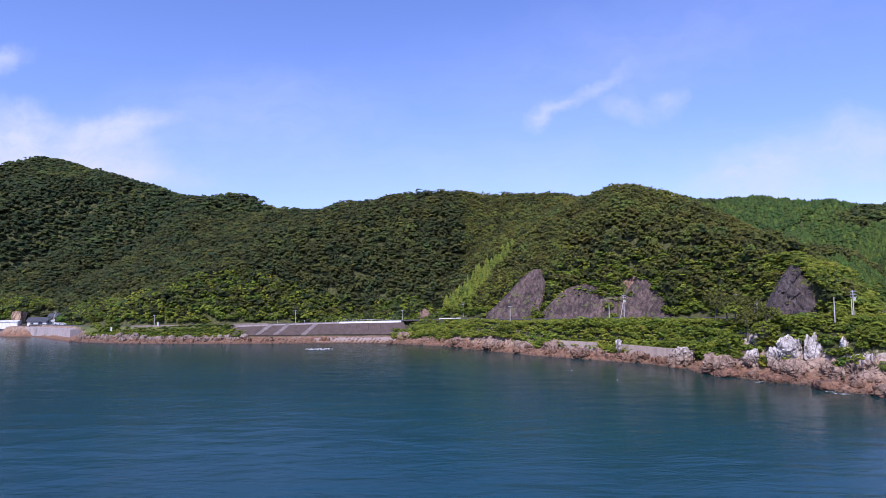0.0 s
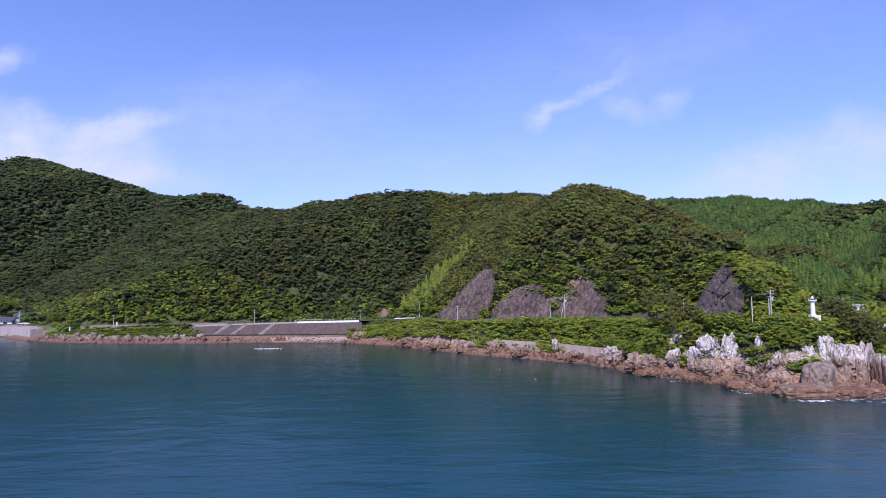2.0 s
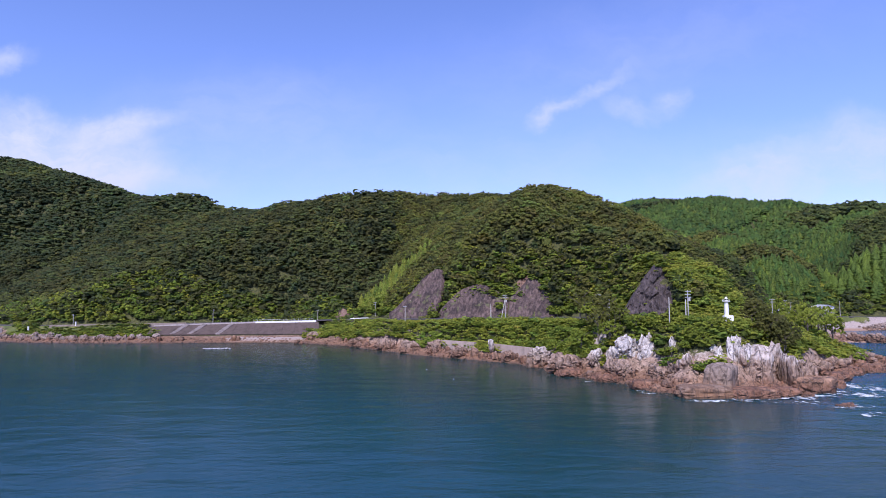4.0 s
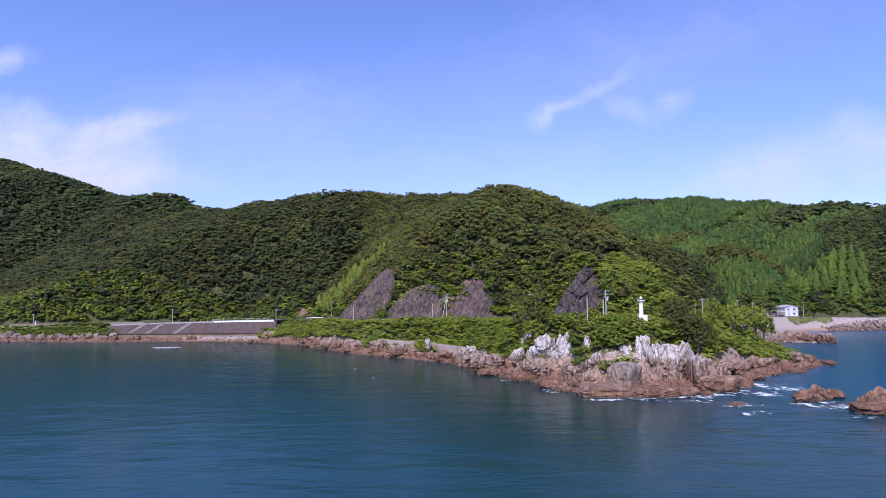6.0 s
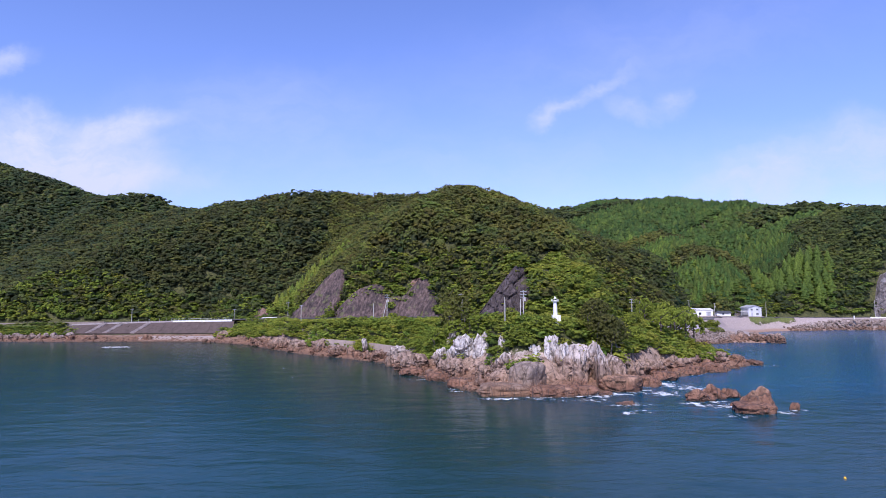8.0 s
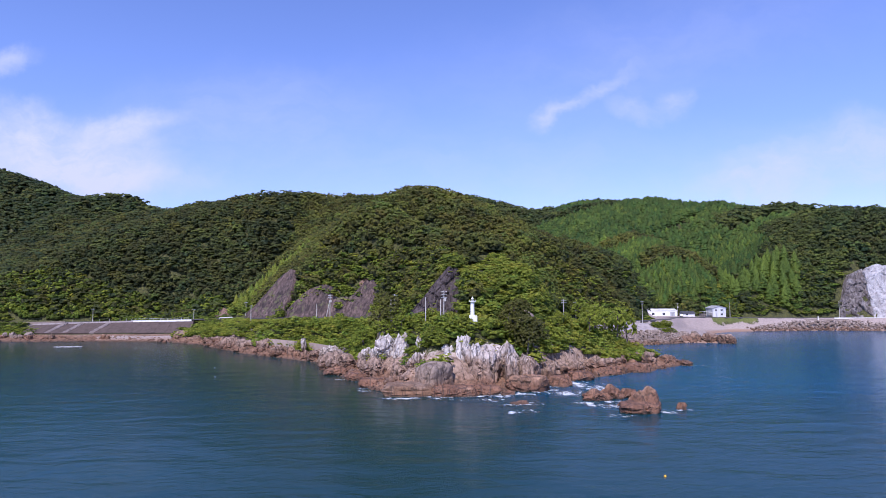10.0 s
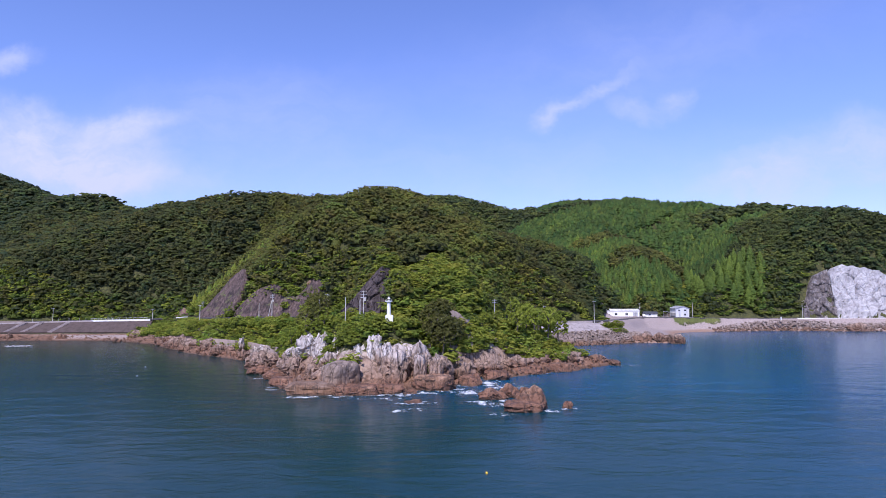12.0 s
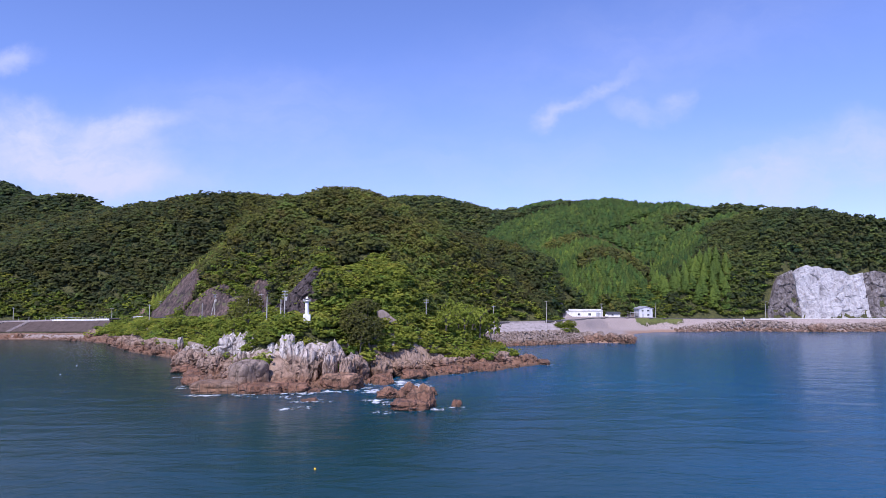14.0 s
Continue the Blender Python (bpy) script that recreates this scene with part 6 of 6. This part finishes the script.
gabled("village_house", "two-storey dark-roofed village house", pose(-235.5, 361, 5.6, 0, 0, 18), 7, 7, 4.9, 1.8, SIDING, ROOF_DARK, [(-2.2, 3.2, 1.5, 1.1), (0.8, 3.2, 1.5, 1.1), (-2.2, 0.7, 1.5, 1.3)], "x", 0.7)


def car(m, paint, label):
    root = thing("car", label, "car", m, "parked cars")
    body = part("body", prism(bmesh.new(), [(-2.0, 0.35), (2.0, 0.35), (2.05, 0.8), (1.2, 0.95), (0.6, 1.45), (-1.2, 1.5), (-1.9, 1.0), (-2.05, 0.8)], -0.8, 0.8), paint, root)
    part("window", prism(bmesh.new(), [(-1.7, 1.0), (1.0, 1.0), (0.55, 1.38), (-1.15, 1.42)], -0.815, 0.815), GLASS, body)
    for x in (-1.25, 1.3):
        for y in (-0.72, 0.72):
            part("wheel", rod(bmesh.new(), (x, y - 0.1, 0.32), (x, y + 0.1, 0.32), 0.32, 0.32, 12), TYRE, root)


for x, y, turn, paint, label in [(-226, 349, 35, CAR_WHITE, "white car parked beside the village"), (-221, 345, 35, CAR_WHITE, "white car parked by the seawall"), (267.5, 364.5, 10, CAR_DARK, "dark car parked beside the carport"),
                                 (254.2, 357.8, 75, CAR_WHITE, "white car parked beside the hut")]:
    car(pose(x, y, base(x, y), 0, 0, turn), paint, label)

# ---- on the water ----
raft = thing("mooring_raft", "cluster of white floats on a low raft", "raft", pose(-52.9, 253.5, 0) @ Matrix.Diagonal((0.85, 0.8, 0.75, 1)))
bm = bmesh.new()
for u in (-6, -3, 0, 3, 6):
    rod(bm, (u, -2.2, 0.15), (u, 2.2, 0.15), 0.12, 0.12, 6)
for v in (-1.8, 0, 1.8):
    rod(bm, (-6.8, v, 0.28), (6.8, v, 0.28), 0.12, 0.12, 6)
part("frame", bm, BARK, raft)
float_mesh = rock_mesh(411, 2, [FLOAT_WHITE])
for k in range(46):
    w = 0.4 + 0.3 * RNG.random()
    a, r = k * 2.4, math.sqrt((k + 0.5) / 46)
    shared("float", float_mesh, raft, pose(7.0 * r * math.cos(a) + RNG.normal(0, 0.25), 3.0 * r * math.sin(a) + RNG.normal(0, 0.25), 0.15 + 0.2 * RNG.random(), 0, 0, 40 * k) @ Matrix.Diagonal((w, w * 0.8, w * 0.6, 1)))
for x, y, mat, label in [(140.1, 73.2, BUOY_YELLOW, "small yellow buoy floating on the sea"), (39.2, 182.7, FLOAT_WHITE, "small white float on the sea"), (47.2, 162.6, FLOAT_WHITE, "small white float on the water")]:
    b = thing("buoy", label, "buoy", pose(x, y, 0))
    part("ball", lathe(bmesh.new(), [(0.06, -0.15), (0.15, -0.06), (0.18, 0.04), (0.13, 0.14), (0.05, 0.2)], 12), mat, b, smooth=True)
    part("eye", rod(bmesh.new(), (0, 0, 0.18), (0, 0, 0.27), 0.03, 0.03, 6), mat, b)


def foam_patches(centres):
    """Thin sheets of broken foam on the swell, thinning out towards their rims."""
    places, faces, fade, at = [], [], [], 0
    for k, (cx, cy, rx, ry, n) in enumerate(centres):
        wide, deep = rx * 1.5 + 0.8, ry * 1.7 + 1.4
        full = min(1.0, 0.45 + n / 160)
        for r in range(7):
            for j in range(24):
                a = 2 * math.pi * j / 24
                q = (r / 6) * (1 + 0.16 * math.sin(3 * a + k) + 0.1 * math.sin(5 * a + 2.1 * k))
                places.append((cx + wide * q * math.cos(a), cy + deep * q * math.sin(a), 0.05 + 0.006 * (k % 9)))
                fade.append(full * (1 - r / 6))
        for r in range(6):
            for j in range(24):
                faces.append((at + r * 24 + j, at + (r + 1) * 24 + j, at + (r + 1) * 24 + (j + 1) % 24, at + r * 24 + (j + 1) % 24))
        at += 7 * 24
    return np.array(places), np.array(faces), np.array(fade)


FOAM_WEST = [(102.3, 128.9, 4.0, 0.5, 130), (124.2, 131.5, 3.6, 1.0, 200), (129.5, 134.5, 3.0, 1.2, 150), (125.3, 113.2, 1.4, 0.5, 90), (148, 119.5, 3.2, 2.2, 150), (142.5, 123.0, 2.6, 1.0, 140), (140, 135, 5.0, 3.0, 120), (103.7, 128.6, 2.2, 0.8, 70), (116.5, 131.4, 3.5, 0.8, 110), (121.5, 132.4, 2.6, 0.7, 70), (137.5, 140.5, 2.0, 1.0, 60), (146, 146, 3.0, 2.5, 90), (92, 139, 2.0, 0.8, 40), (111, 130, 4, 1.2, 60), (104, 129.5, 4, 1.0, 30), (124, 134, 5, 1.4, 90), (128, 122, 4, 1.5, 70)]
FOAM_SPOTS = FOAM_WEST + [(133, 138, 3, 1.5, 60), (143, 121, 3.5, 1.5, 70), (147, 125, 3, 2, 60), (146, 110, 3, 1.2, 40), (155, 113, 4, 1.2, 60),
              (159, 115.5, 2.5, 0.8, 40), (145, 150, 4, 2.5, 90), (150, 142, 6, 5, 60), (139, 147, 3, 2, 60), (92, 143, 2.5, 1.5, 30), (84, 158, 3, 1.2, 30), (190, 187, 4, 1.5, 50), (128, 115, 2, 0.7, 25), (120, 127, 7, 1.5, 40), (160, 166, 5, 1.2, 30)]
fv, ff, ft = foam_patches(FOAM_SPOTS)
tagged(new("sea_foam", sheet("sea_foam", fv, ff, [FOAM], tint=ft)), "white foam flecks round the rocks", "foam", kind="stuff")
